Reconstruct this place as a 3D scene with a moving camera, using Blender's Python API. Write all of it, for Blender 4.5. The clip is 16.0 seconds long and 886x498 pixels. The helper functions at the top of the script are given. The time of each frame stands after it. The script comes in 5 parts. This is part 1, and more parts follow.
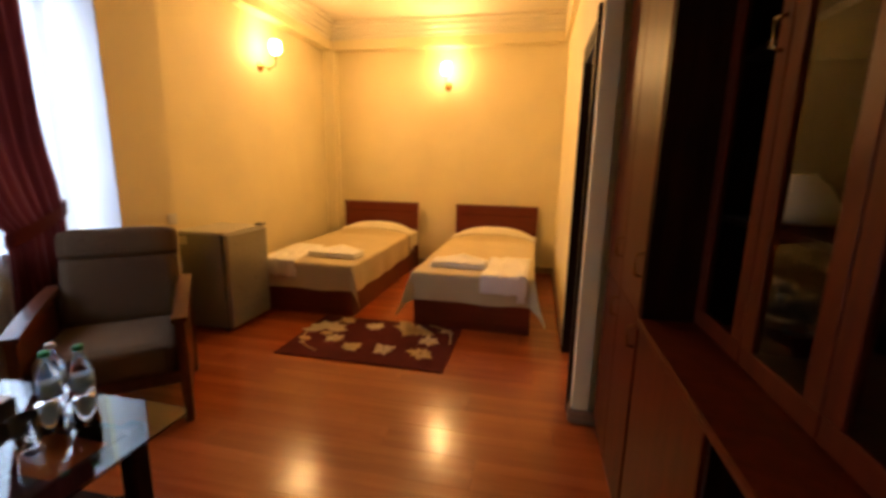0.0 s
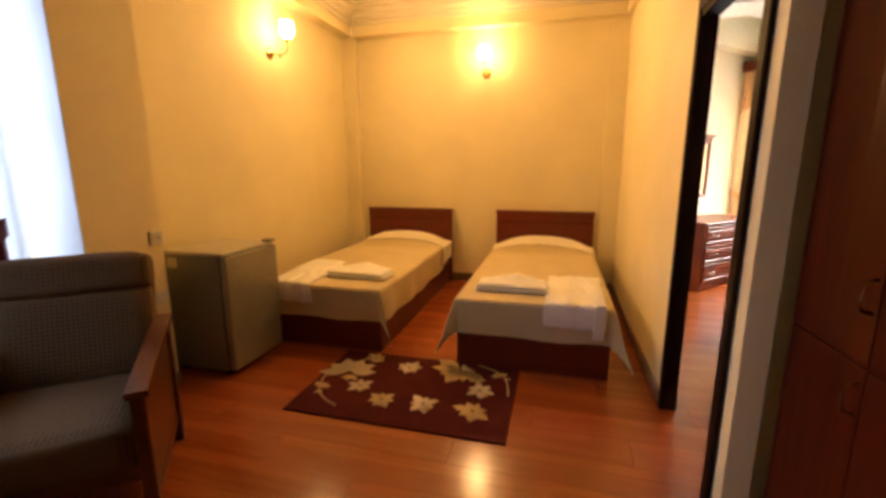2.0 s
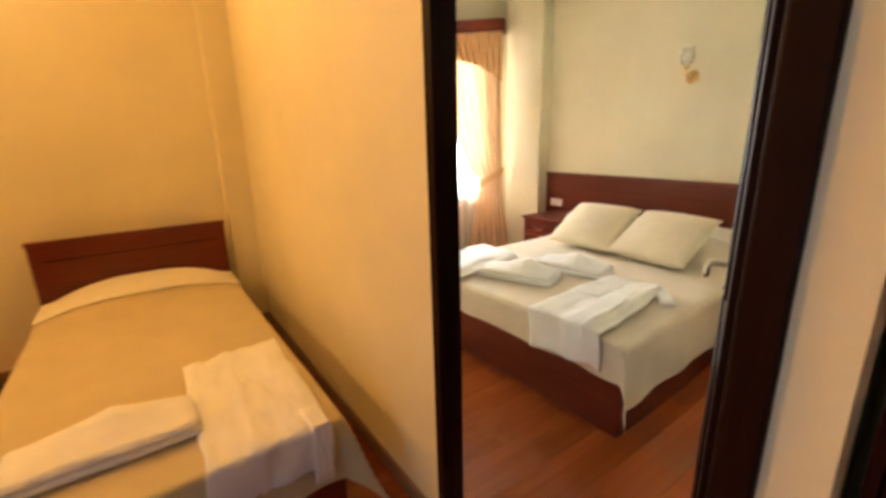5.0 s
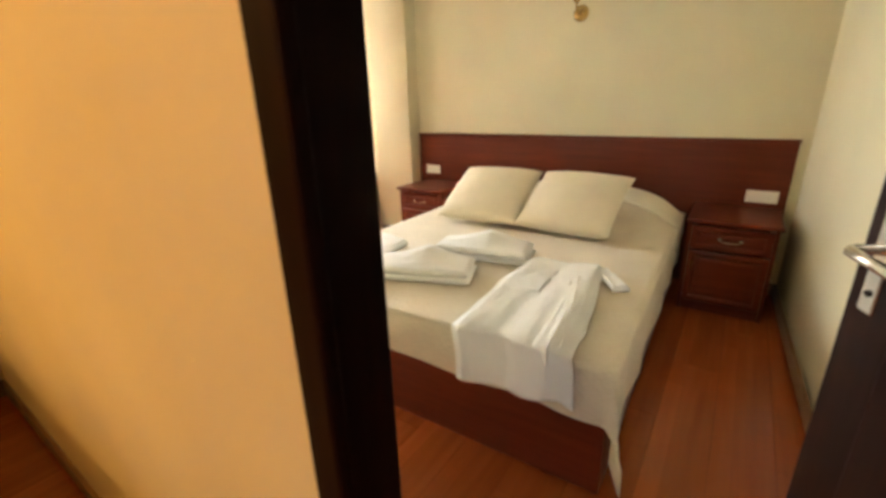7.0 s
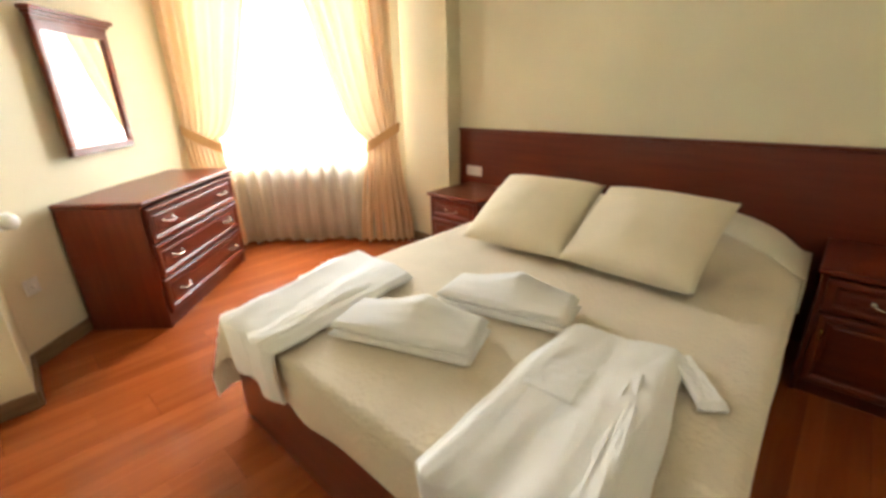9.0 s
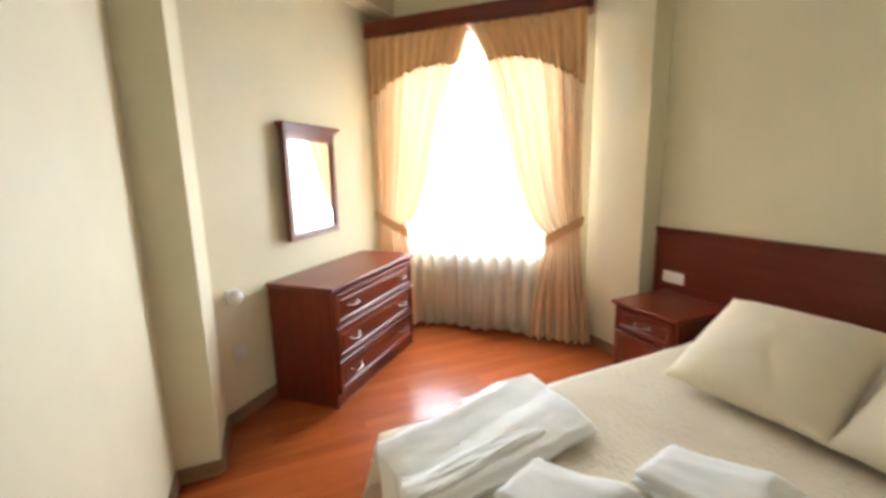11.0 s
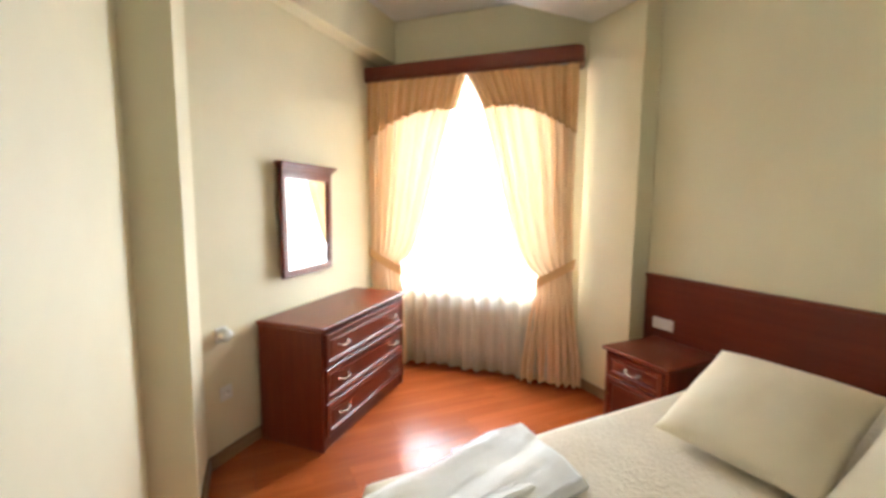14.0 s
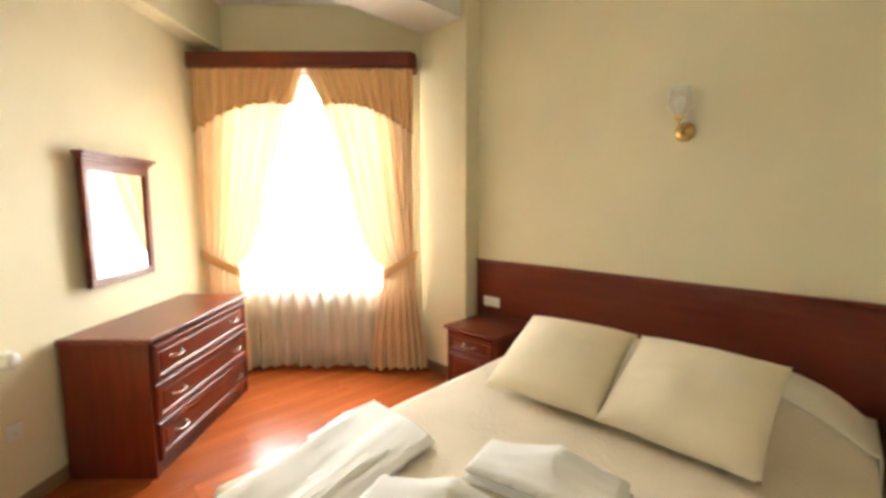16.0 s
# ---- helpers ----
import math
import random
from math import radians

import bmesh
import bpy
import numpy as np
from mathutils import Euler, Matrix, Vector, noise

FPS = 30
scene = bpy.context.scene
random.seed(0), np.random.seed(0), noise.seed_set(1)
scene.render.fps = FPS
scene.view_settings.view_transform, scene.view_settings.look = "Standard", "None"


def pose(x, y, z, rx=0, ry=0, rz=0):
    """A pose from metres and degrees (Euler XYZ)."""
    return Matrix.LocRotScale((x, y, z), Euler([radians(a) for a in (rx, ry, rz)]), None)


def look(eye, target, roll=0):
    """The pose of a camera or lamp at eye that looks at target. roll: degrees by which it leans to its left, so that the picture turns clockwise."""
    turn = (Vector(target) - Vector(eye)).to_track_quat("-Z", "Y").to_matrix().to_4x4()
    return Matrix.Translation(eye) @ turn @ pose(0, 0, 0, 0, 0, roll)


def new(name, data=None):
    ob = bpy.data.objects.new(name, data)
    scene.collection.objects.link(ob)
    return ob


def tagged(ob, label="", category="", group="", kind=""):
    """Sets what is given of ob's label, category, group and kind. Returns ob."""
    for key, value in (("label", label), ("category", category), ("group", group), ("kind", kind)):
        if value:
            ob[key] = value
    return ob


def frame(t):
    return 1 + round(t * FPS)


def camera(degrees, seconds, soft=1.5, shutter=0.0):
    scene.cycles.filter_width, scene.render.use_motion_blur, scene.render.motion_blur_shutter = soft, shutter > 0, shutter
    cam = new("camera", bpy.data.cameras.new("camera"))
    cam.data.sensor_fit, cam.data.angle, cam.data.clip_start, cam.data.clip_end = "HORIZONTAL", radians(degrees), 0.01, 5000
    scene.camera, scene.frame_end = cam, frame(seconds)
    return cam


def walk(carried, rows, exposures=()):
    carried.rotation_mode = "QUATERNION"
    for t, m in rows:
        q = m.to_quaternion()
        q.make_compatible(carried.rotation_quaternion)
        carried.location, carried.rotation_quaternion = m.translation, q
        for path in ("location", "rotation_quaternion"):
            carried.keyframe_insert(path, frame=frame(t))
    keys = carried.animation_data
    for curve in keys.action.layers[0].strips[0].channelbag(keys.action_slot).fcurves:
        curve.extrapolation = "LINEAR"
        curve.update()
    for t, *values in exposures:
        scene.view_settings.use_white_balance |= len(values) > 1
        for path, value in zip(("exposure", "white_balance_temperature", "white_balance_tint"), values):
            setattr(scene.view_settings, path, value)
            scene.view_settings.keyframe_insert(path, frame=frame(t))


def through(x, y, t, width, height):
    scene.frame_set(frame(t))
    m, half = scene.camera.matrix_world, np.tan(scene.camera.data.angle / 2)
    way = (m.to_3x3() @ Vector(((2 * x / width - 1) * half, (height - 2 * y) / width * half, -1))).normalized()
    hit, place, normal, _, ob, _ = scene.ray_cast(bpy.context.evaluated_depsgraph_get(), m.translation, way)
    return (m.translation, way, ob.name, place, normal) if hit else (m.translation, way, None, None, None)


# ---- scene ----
cam = camera(92.3, 16.0, soft=3.4, shutter=0.4)
PATH = [
    (0, (0.979, -0.841, 1.354), (0.571, 1.078, 0.963), 1.1),
    (0.5, (0.962, -0.78, 1.344), (0.338, 1.068, 0.9), 0.6),
    (1, (0.796, -0.607, 1.331), (0.231, 1.268, 0.924), -0.4),
    (1.5, (0.698, -0.432, 1.326), (0.175, 1.46, 0.939), -0.7),
    (2, (0.632, -0.159, 1.33), (0.127, 1.738, 0.948), -0.1),
    (2.5, (0.587, 0.067, 1.331), (0.178, 1.987, 0.95), 0.3),
    (3, (0.473, 0.337, 1.326), (0.326, 2.304, 0.991), -2.1),
    (3.5, (0.46, 0.572, 1.307), (0.551, 2.537, 0.947), -2.1),
    (4, (0.479, 0.832, 1.297), (0.882, 2.759, 0.944), -1.3),
    (4.5, (0.537, 1.028, 1.352), (1.297, 2.821, 0.895), -0.3),
    (5, (0.568, 1.265, 1.385), (1.689, 2.84, 0.871), -1.5),
    (7.5, (1.233, 2.038, 1.215), (2.788, 3.11, 0.556), -1.5),
    (8, (1.425, 2.062, 1.223), (2.905, 3.218, 0.535), -1.9),
    (10.5, (1.795, 2.404, 1.324), (2.84, 4.035, 0.822), -0.8),
    (11, (1.792, 2.445, 1.378), (2.592, 4.241, 1.013), -1.2),
    (11.5, (1.774, 2.452, 1.421), (2.385, 4.341, 1.175), -0.2),
    (12, (1.744, 2.451, 1.44), (2.205, 4.388, 1.246), -0.2),
    (12.5, (1.731, 2.458, 1.447), (2.174, 4.399, 1.26), 0.2),
    (13, (1.741, 2.462, 1.443), (2.284, 4.375, 1.226), 0.4),
    (13.5, (1.748, 2.455, 1.447), (2.434, 4.321, 1.232), 0.7),
    (14, (1.779, 2.434, 1.439), (2.623, 4.234, 1.223), 0.5),
    (14.5, (1.78, 2.41, 1.433), (2.783, 4.124, 1.191), 0.2),
    (15, (1.771, 2.386, 1.427), (2.912, 4.009, 1.171), 0.1),
    (15.5, (1.764, 2.352, 1.427), (3.034, 3.88, 1.196), 0.2),
    (16, (1.708, 2.321, 1.406), (3.129, 3.712, 1.193), -0.1),
]
EXPOSURES = [(0, 0.4, 6500, 15), (3, 0.36, 6500, 15), (4, 0.3, 6500, 14), (5, 0.28, 6500, 12), (7.5, 0.12, 6500, 9), (8.2, 0.06, 6400, 9), (10.5, -0.24, 5800, 9), (11.5, -0.34, 5600, 9), (12.5, -0.3, 5600, 9), (14.5, -0.2, 5800, 9), (16, 0.0, 6400, 9)]
walk(cam, [(t, look(eye, target, roll)) for t, eye, target, roll in PATH], EXPOSURES)

# ---- world, sun, large lights ----
world = bpy.data.worlds.new("world")
scene.world = world
world.use_nodes = True
wn = world.node_tree.nodes
sky = wn.new("ShaderNodeTexSky")
sky.sky_type, sky.sun_disc = "NISHITA", False
sky.sun_elevation, sky.sun_rotation = radians(50), radians(163)
wn["Background"].inputs["Strength"].default_value = 0.1
world.node_tree.links.new(sky.outputs["Color"], wn["Background"].inputs["Color"])

sun = new("sun", bpy.data.lights.new("sun", "SUN"))
sun.data.energy, sun.data.angle, sun.data.color = 2.5, radians(0.5), (1.0, 0.95, 0.88)
sun.matrix_world = look((0.6, -2.0, 2.6), (0, 0, 0))

M_WA = Matrix.Translation((-1.90, 0, 0)) @ pose(0, 0, 0, 0, 0, 90)      # bed-sitting room window: x along the wall, y outwards
M_WB = pose(0, 0, 0, 0, 0, -45) @ Matrix.Translation((0, 6.449, 0))    # bedroom window
WA0, WA1, WAZ0, WAZ1 = -0.45, 1.37, 0.82, 2.45
TURN_A, TURN_B = -10, -20      # degrees the added window lamps are turned to throw more light on the beds
WB0, WB1, WBZ0, WBZ1 = -2.24, -0.87, 0.70, 2.40


def window_light(name, m, x0, x1, z0, z1, energy, colour, turn=0):
    """The sky's light outside a window: a pane of light that leans so as to shine downwards into the room."""
    lamp = new(name, bpy.data.lights.new(name, "AREA"))
    lamp.data.shape, lamp.data.size, lamp.data.size_y = "RECTANGLE", (x1 - x0) * 1.15, (z1 - z0) * 1.15
    lamp.data.energy, lamp.data.color, lamp.data.spread = energy, colour, radians(140)
    lamp.matrix_world = m @ pose((x0 + x1) / 2, 0.68, (z0 + z1) / 2 + 0.1, -90 + 24, 0, 0) @ pose(0, 0, 0, 0, turn, 0)
    return lamp


window_light("daylight", M_WA, WA0, WA1, WAZ0, WAZ1, 52, (0.62, 0.77, 1.0), TURN_A)
window_light("daylight", M_WB, WB0, WB1, WBZ0, WBZ1, 450, (0.92, 0.96, 1.0), TURN_B)


def bulb(x, y, z, turn, energy):
    """A lit sconce: the bare glow of the bulb, and an added disk lamp facing outwards that fills the room with light.
    """
    lamp = new("sconce_bulb", bpy.data.lights.new("sconce_bulb", "POINT"))
    lamp.data.energy, lamp.data.color, lamp.data.shadow_soft_size = energy * 0.42, (1.0, 0.54, 0.17), 0.035
    lamp.location = (x, y, z)
    fill_lamp = new("sconce_fill", bpy.data.lights.new("sconce_fill", "AREA"))
    fill_lamp.data.shape, fill_lamp.data.size = "DISK", 0.07
    fill_lamp.data.energy, fill_lamp.data.color = energy * 0.40, (1.0, 0.54, 0.18)
    fill_lamp.matrix_world = pose(x, y, z, 0, 0, turn) @ pose(0, -0.055, 0, -90, 0, 0)


bulb(-0.165, 4.515, 2.485, 0, 49)
bulb(-1.645, 3.26, 2.465, 90, 49)


# ---- materials ----
def shader(name, rough=0.5, metal=0.0):
    m = bpy.data.materials.new(name)
    m.use_nodes = True
    nt = m.node_tree
    p = nt.nodes["Principled BSDF"]
    p.inputs["Roughness"].default_value, p.inputs["Metallic"].default_value = rough, metal
    return m, nt, p


def node(nt, kind, **values):
    n = nt.nodes.new(kind)
    for key, value in values.items():
        n.inputs[key].default_value = value
    return n


def coords(nt, scale=(1, 1, 1), random_shift=False):
    tc = nt.nodes.new("ShaderNodeTexCoord")
    mp = nt.nodes.new("ShaderNodeMapping")
    mp.inputs["Scale"].default_value = scale
    nt.links.new(tc.outputs["Object"], mp.inputs["Vector"])
    if random_shift:
        info = nt.nodes.new("ShaderNodeObjectInfo")
        mul = nt.nodes.new("ShaderNodeMath")
        mul.operation = "MULTIPLY"
        mul.inputs[1].default_value = 37.0
        nt.links.new(info.outputs["Random"], mul.inputs[0])
        nt.links.new(mul.outputs[0], mp.inputs["Location"])
    return mp.outputs["Vector"]


def ramp(nt, fac, stops):
    r = nt.nodes.new("ShaderNodeValToRGB")
    e = r.color_ramp.elements
    while len(e) < len(stops):
        e.new(0.5)
    for el, (pos, c) in zip(e, stops):
        el.position, el.color = pos, (*c, 1)
    nt.links.new(fac, r.inputs["Fac"])
    return r.outputs["Color"]


def bump(nt, p, height, strength, distance=0.002):
    b = node(nt, "ShaderNodeBump", Strength=strength, Distance=distance)
    nt.links.new(height, b.inputs["Height"])
    nt.links.new(b.outputs["Normal"], p.inputs["Normal"])


def paint(name, colour, rough=0.6, vary=0.06, bumpy=0.15):
    """Rolled wall paint: fine orange-peel relief and faint patches."""
    m, nt, p = shader(name, rough)
    v = coords(nt)
    big = node(nt, "ShaderNodeTexNoise", Scale=1.7, Detail=4.0)
    fine = node(nt, "ShaderNodeTexNoise", Scale=220.0, Detail=3.0)
    nt.links.new(v, big.inputs["Vector"]), nt.links.new(v, fine.inputs["Vector"])
    lo = tuple(c * (1 - vary) for c in colour)
    hi = tuple(min(1, c * (1 + vary * 0.6)) for c in colour)
    nt.links.new(ramp(nt, big.outputs["Fac"], [(0.3, lo), (0.7, hi)]), p.inputs["Base Color"])
    bump(nt, p, fine.outputs["Fac"], bumpy, 0.001)
    return m


def wood(name, dark, light, grain=(1.0, 14.0, 14.0), rough=0.3, shift=False, coat=0.0, tint=0.0, strips=False, gloss=0.5):
    """Stained, lacquered wood with long grain streaks along the first axis."""
    m, nt, p = shader(name, rough)
    v = coords(nt, grain, shift)
    streak = node(nt, "ShaderNodeTexNoise", Scale=2.4, Detail=3.0 if strips else 4.0, Roughness=0.45, Distortion=0.4)
    pore = node(nt, "ShaderNodeTexNoise", Scale=22.0, Detail=3.0)
    nt.links.new(v, streak.inputs["Vector"]), nt.links.new(v, pore.inputs["Vector"])
    col = ramp(nt, streak.outputs["Fac"], [(0.28, dark), (0.55, tuple((a + b) / 2 for a, b in zip(dark, light))), (0.75, light)])
    if tint:
        info = nt.nodes.new("ShaderNodeObjectInfo")
        hsv = nt.nodes.new("ShaderNodeHueSaturation")
        rng = node(nt, "ShaderNodeMapRange", **{"To Min": 1 - tint, "To Max": 1 + tint})
        nt.links.new(info.outputs["Random"], rng.inputs["Value"])
        nt.links.new(rng.outputs["Result"], hsv.inputs["Value"])
        nt.links.new(col, hsv.inputs["Color"])
        col = hsv.outputs["Color"]
    if strips:
        br = node(nt, "ShaderNodeTexBrick", **{"Scale": 1.0, "Mortar Size": 0.0, "Brick Width": 0.42, "Row Height": 0.065, "Color1": (0.80, 0.77, 0.74, 1), "Color2": (1.0, 1.0, 1.0, 1)})
        br.offset = 0.37
        tc = nt.nodes.new("ShaderNodeTexCoord")
        nt.links.new(tc.outputs["Object"], br.inputs["Vector"])
        mul = nt.nodes.new("ShaderNodeMixRGB")
        mul.blend_type = "MULTIPLY"
        mul.inputs[0].default_value = 1.0
        nt.links.new(col, mul.inputs[1]), nt.links.new(br.outputs["Color"], mul.inputs[2])
        col = mul.outputs[0]
    nt.links.new(col, p.inputs["Base Color"])
    rr = node(nt, "ShaderNodeMapRange", **{"To Min": rough * (1.0 if strips else 0.94), "To Max": rough * (1.03 if strips else 1.08)})
    nt.links.new(pore.outputs["Fac"], rr.inputs["Value"])
    nt.links.new(rr.outputs["Result"], p.inputs["Roughness"])
    p.inputs["Specular IOR Level"].default_value = gloss
    p.inputs["Coat Weight"].default_value, p.inputs["Coat Roughness"].default_value = coat, 0.12
    if not strips:
        bump(nt, p, pore.outputs["Fac"], 0.004, 0.0003)
    return m


def cloth(name, colour, weave=420.0, rough=0.9, relief=0.35, through=0.0, sheer=0.0, quilt=0.0, sheen=0.2, vary=0.08):
    """Woven cloth; through: share of light passing; sheer: share of clear gaps."""
    m, nt, p = shader(name, rough)
    v = coords(nt)
    big = node(nt, "ShaderNodeTexNoise", Scale=6.0, Detail=5.0)
    nt.links.new(v, big.inputs["Vector"])
    col = ramp(nt, big.outputs["Fac"], [(0.3, tuple(c * (1 - vary) for c in colour)), (0.7, colour)])
    nt.links.new(col, p.inputs["Base Color"])
    p.inputs["Sheen Weight"].default_value = sheen
    p.inputs["Specular IOR Level"].default_value = 0.5 if rough < 0.5 else 0.12
    knots = node(nt, "ShaderNodeTexVoronoi", Scale=quilt or weave)
    nt.links.new(v, knots.inputs["Vector"])
    bump(nt, p, knots.outputs["Distance"], relief, 0.004 if quilt else 0.0012)
    out = nt.nodes["Material Output"]
    last = p.outputs["BSDF"]
    if through:
        tr = nt.nodes.new("ShaderNodeBsdfTranslucent")
        nt.links.new(col, tr.inputs["Color"])
        mix = node(nt, "ShaderNodeMixShader", Fac=through)
        nt.links.new(last, mix.inputs[1]), nt.links.new(tr.outputs[0], mix.inputs[2])
        last = mix.outputs[0]
    if sheer:
        clear = nt.nodes.new("ShaderNodeBsdfTransparent")
        mix = node(nt, "ShaderNodeMixShader", Fac=sheer)
        nt.links.new(last, mix.inputs[1]), nt.links.new(clear.outputs[0], mix.inputs[2])
        last = mix.outputs[0]
    nt.links.new(last, out.inputs["Surface"])
    return m


def plain(name, colour, rough=0.4, metal=0.0, scratch=0.12):
    m, nt, p = shader(name, rough, metal)
    v = coords(nt)
    n = node(nt, "ShaderNodeTexNoise", Scale=35.0, Detail=5.0)
    nt.links.new(v, n.inputs["Vector"])
    nt.links.new(ramp(nt, n.outputs["Fac"], [(0.3, tuple(c * (1 - scratch) for c in colour)), (0.7, colour)]), p.inputs["Base Color"])
    rr = node(nt, "ShaderNodeMapRange", **{"To Min": rough * 0.75, "To Max": min(1, rough * 1.3)})
    nt.links.new(n.outputs["Fac"], rr.inputs["Value"])
    nt.links.new(rr.outputs["Result"], p.inputs["Roughness"])
    return m


def glass(name, colour=(1, 1, 1), rough=0.0, ior=1.45):
    m, nt, p = shader(name, rough)
    p.inputs["Base Color"].default_value = (*colour, 1)
    p.inputs["Transmission Weight"].default_value, p.inputs["IOR"].default_value = 1.0, ior
    return m


def glow(name, colour, strength):
    m, nt, p = shader(name, 0.4)
    p.inputs["Base Color"].default_value = (0.9, 0.85, 0.75, 1)
    p.inputs["Emission Color"].default_value, p.inputs["Emission Strength"].default_value = (*colour, 1), strength
    clear = nt.nodes.new("ShaderNodeBsdfTransparent")
    mix = node(nt, "ShaderNodeMixShader", Fac=0.5)
    nt.links.new(p.outputs["BSDF"], mix.inputs[1]), nt.links.new(clear.outputs[0], mix.inputs[2])
    nt.links.new(mix.outputs[0], nt.nodes["Material Output"].inputs["Surface"])
    return m


WALL = paint("wall_paint", (0.89, 0.79, 0.50))
WALL_B = paint("bedroom_paint", (0.79, 0.725, 0.51))
CEIL = paint("ceiling_paint", (0.82, 0.76, 0.60), 0.8)
CEIL_B = paint("bedroom_ceiling_paint", (0.82, 0.80, 0.74), 0.8)
REVEAL = paint("reveal_plaster", (0.74, 0.74, 0.74), 0.7)
SKIRT = wood("skirting_wood", (0.20, 0.12, 0.06), (0.34, 0.22, 0.12), (3, 3, 20), 0.4)
LAMINATE = wood("laminate", (0.33, 0.074, 0.0165), (0.41, 0.104, 0.025), (0.8, 11.0, 11.0), 0.19, True, 0.0, 0.10, True, gloss=0.42)
MAHOGANY = wood("mahogany", (0.115, 0.015, 0.005), (0.165, 0.026, 0.008), (1.2, 14, 14), 0.30, False, 0.04, gloss=0.4)
MAHOGANY_V = wood("mahogany_upright", (0.115, 0.015, 0.005), (0.165, 0.026, 0.008), (14, 14, 1.2), 0.30, False, 0.04, gloss=0.4)
CHERRY = wood("cherry_upright", (0.050, 0.0065, 0.0016), (0.092, 0.0135, 0.003), (9, 9, 0.8), 0.42, False, 0.0, gloss=0.10)
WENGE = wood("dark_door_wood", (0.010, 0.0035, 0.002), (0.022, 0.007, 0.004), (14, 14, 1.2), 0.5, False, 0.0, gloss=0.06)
CHAIRWOOD = wood("chair_wood", (0.06, 0.016, 0.007), (0.13, 0.036, 0.014), (14, 2, 14), 0.28, False, 0.2)
SPREAD = cloth("beige_bedspread", (0.66, 0.545, 0.315), 300, quilt=70.0, relief=0.25)
SPREAD_B = cloth("cream_bedspread", (0.78, 0.675, 0.51), 300, quilt=60.0, relief=0.8)
SHEET = cloth("cream_sheet", (0.90, 0.84, 0.68), 600, relief=0.15)
TOWEL = cloth("white_towel", (0.96, 0.94, 0.89), 260, relief=0.6)
CUSHION = cloth("linen_cushion", (0.88, 0.77, 0.57), 480, relief=0.3)
MATTRESS = cloth("mattress_ticking", (0.7, 0.66, 0.58), 300)
# Panels paler than the same satin's valance: window backlight put into their colour.
CURTAIN = cloth("gold_satin_backlit", (0.85, 0.62, 0.39), 700, 0.45, 0.1, 0.088, 0.0, sheen=0.2)
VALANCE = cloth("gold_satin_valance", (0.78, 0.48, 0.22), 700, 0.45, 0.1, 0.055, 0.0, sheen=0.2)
SHEER = cloth("sheer_voile", (0.92, 0.86, 0.74), 800, 0.8, 0.1, 0.5, 0.36)
SHEER_W = cloth("white_voile", (0.85, 0.86, 0.9), 800, 0.8, 0.1, 0.5, 0.45)
BURGUNDY = cloth("burgundy_curtain", (0.12, 0.016, 0.014), 600, 0.6, 0.1, 0.16, 0.0, sheen=0.2)
BROWN_VAL = cloth("brown_valance", (0.05, 0.02, 0.012), 600, 0.6, 0.1, 0.1)
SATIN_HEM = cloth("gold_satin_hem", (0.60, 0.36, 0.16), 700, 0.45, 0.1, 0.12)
GOLD_TRIM = cloth("gold_trim", (0.42, 0.20, 0.05), 300, 0.5, 0.3)
RUG = cloth("burgundy_rug", (0.085, 0.012, 0.010), 240, 0.95, 0.8, vary=0.3, sheen=0.0)
RUG_GOLD = cloth("rug_leaf_pile", (0.55, 0.38, 0.14), 240, 0.95, 0.8, vary=0.3)
RUG_PALE = cloth("rug_pale_pile", (0.62, 0.50, 0.30), 240, 0.95, 0.8, vary=0.25)
CHROME = plain("satin_nickel", (0.72, 0.70, 0.66), 0.22, 1.0)
DARK_BRASS = plain("dark_brass", (0.16, 0.08, 0.03), 0.4, 1.0)
BRASS = plain("brass", (0.62, 0.42, 0.17), 0.25, 1.0)
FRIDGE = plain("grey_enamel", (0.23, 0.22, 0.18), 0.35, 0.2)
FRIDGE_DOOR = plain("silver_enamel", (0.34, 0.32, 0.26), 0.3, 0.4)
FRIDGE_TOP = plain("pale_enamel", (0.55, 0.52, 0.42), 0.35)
RUBBER = plain("dark_rubber", (0.03, 0.03, 0.03), 0.7)
PLASTIC = plain("white_plastic", (0.80, 0.79, 0.74), 0.35, scratch=0.04)
UPVC = plain("white_upvc", (0.80, 0.81, 0.82), 0.3, scratch=0.04)
RADIATOR = plain("radiator_enamel", (0.78, 0.76, 0.72), 0.35, scratch=0.04)
GLASS = glass("clear_glass")
CABINET_GLASS = glass("cabinet_glass", (0.9, 0.9, 0.88), 0.0, 1.12)
THIN_GLASS, _tnt, _tp = shader("thin_blown_glass", 0.08)
_tp.inputs["Base Color"].default_value, _tp.inputs["Alpha"].default_value = (0.9, 0.9, 0.86, 1), 0.28
TABLE_GLASS = glass("green_edge_glass", (0.80, 0.93, 0.90), 0.0, 1.5)
CAP_GREEN = plain("green_plastic", (0.02, 0.35, 0.10), 0.35)
LABEL_BLUE = plain("pale_blue_label", (0.22, 0.40, 0.62), 0.5)
CARD = plain("white_card", (0.8, 0.8, 0.8), 0.6)
CARD_DARK = plain("dark_card", (0.03, 0.025, 0.025), 0.5)
LAMP_ON = glow("lit_opal_glass", (1.0, 0.72, 0.36), 14.0)
MIRROR, _mnt, _mp = shader("mirror_silver", 0.01, 1.0)
_mp.inputs["Base Color"].default_value = (0.92, 0.92, 0.92, 1)


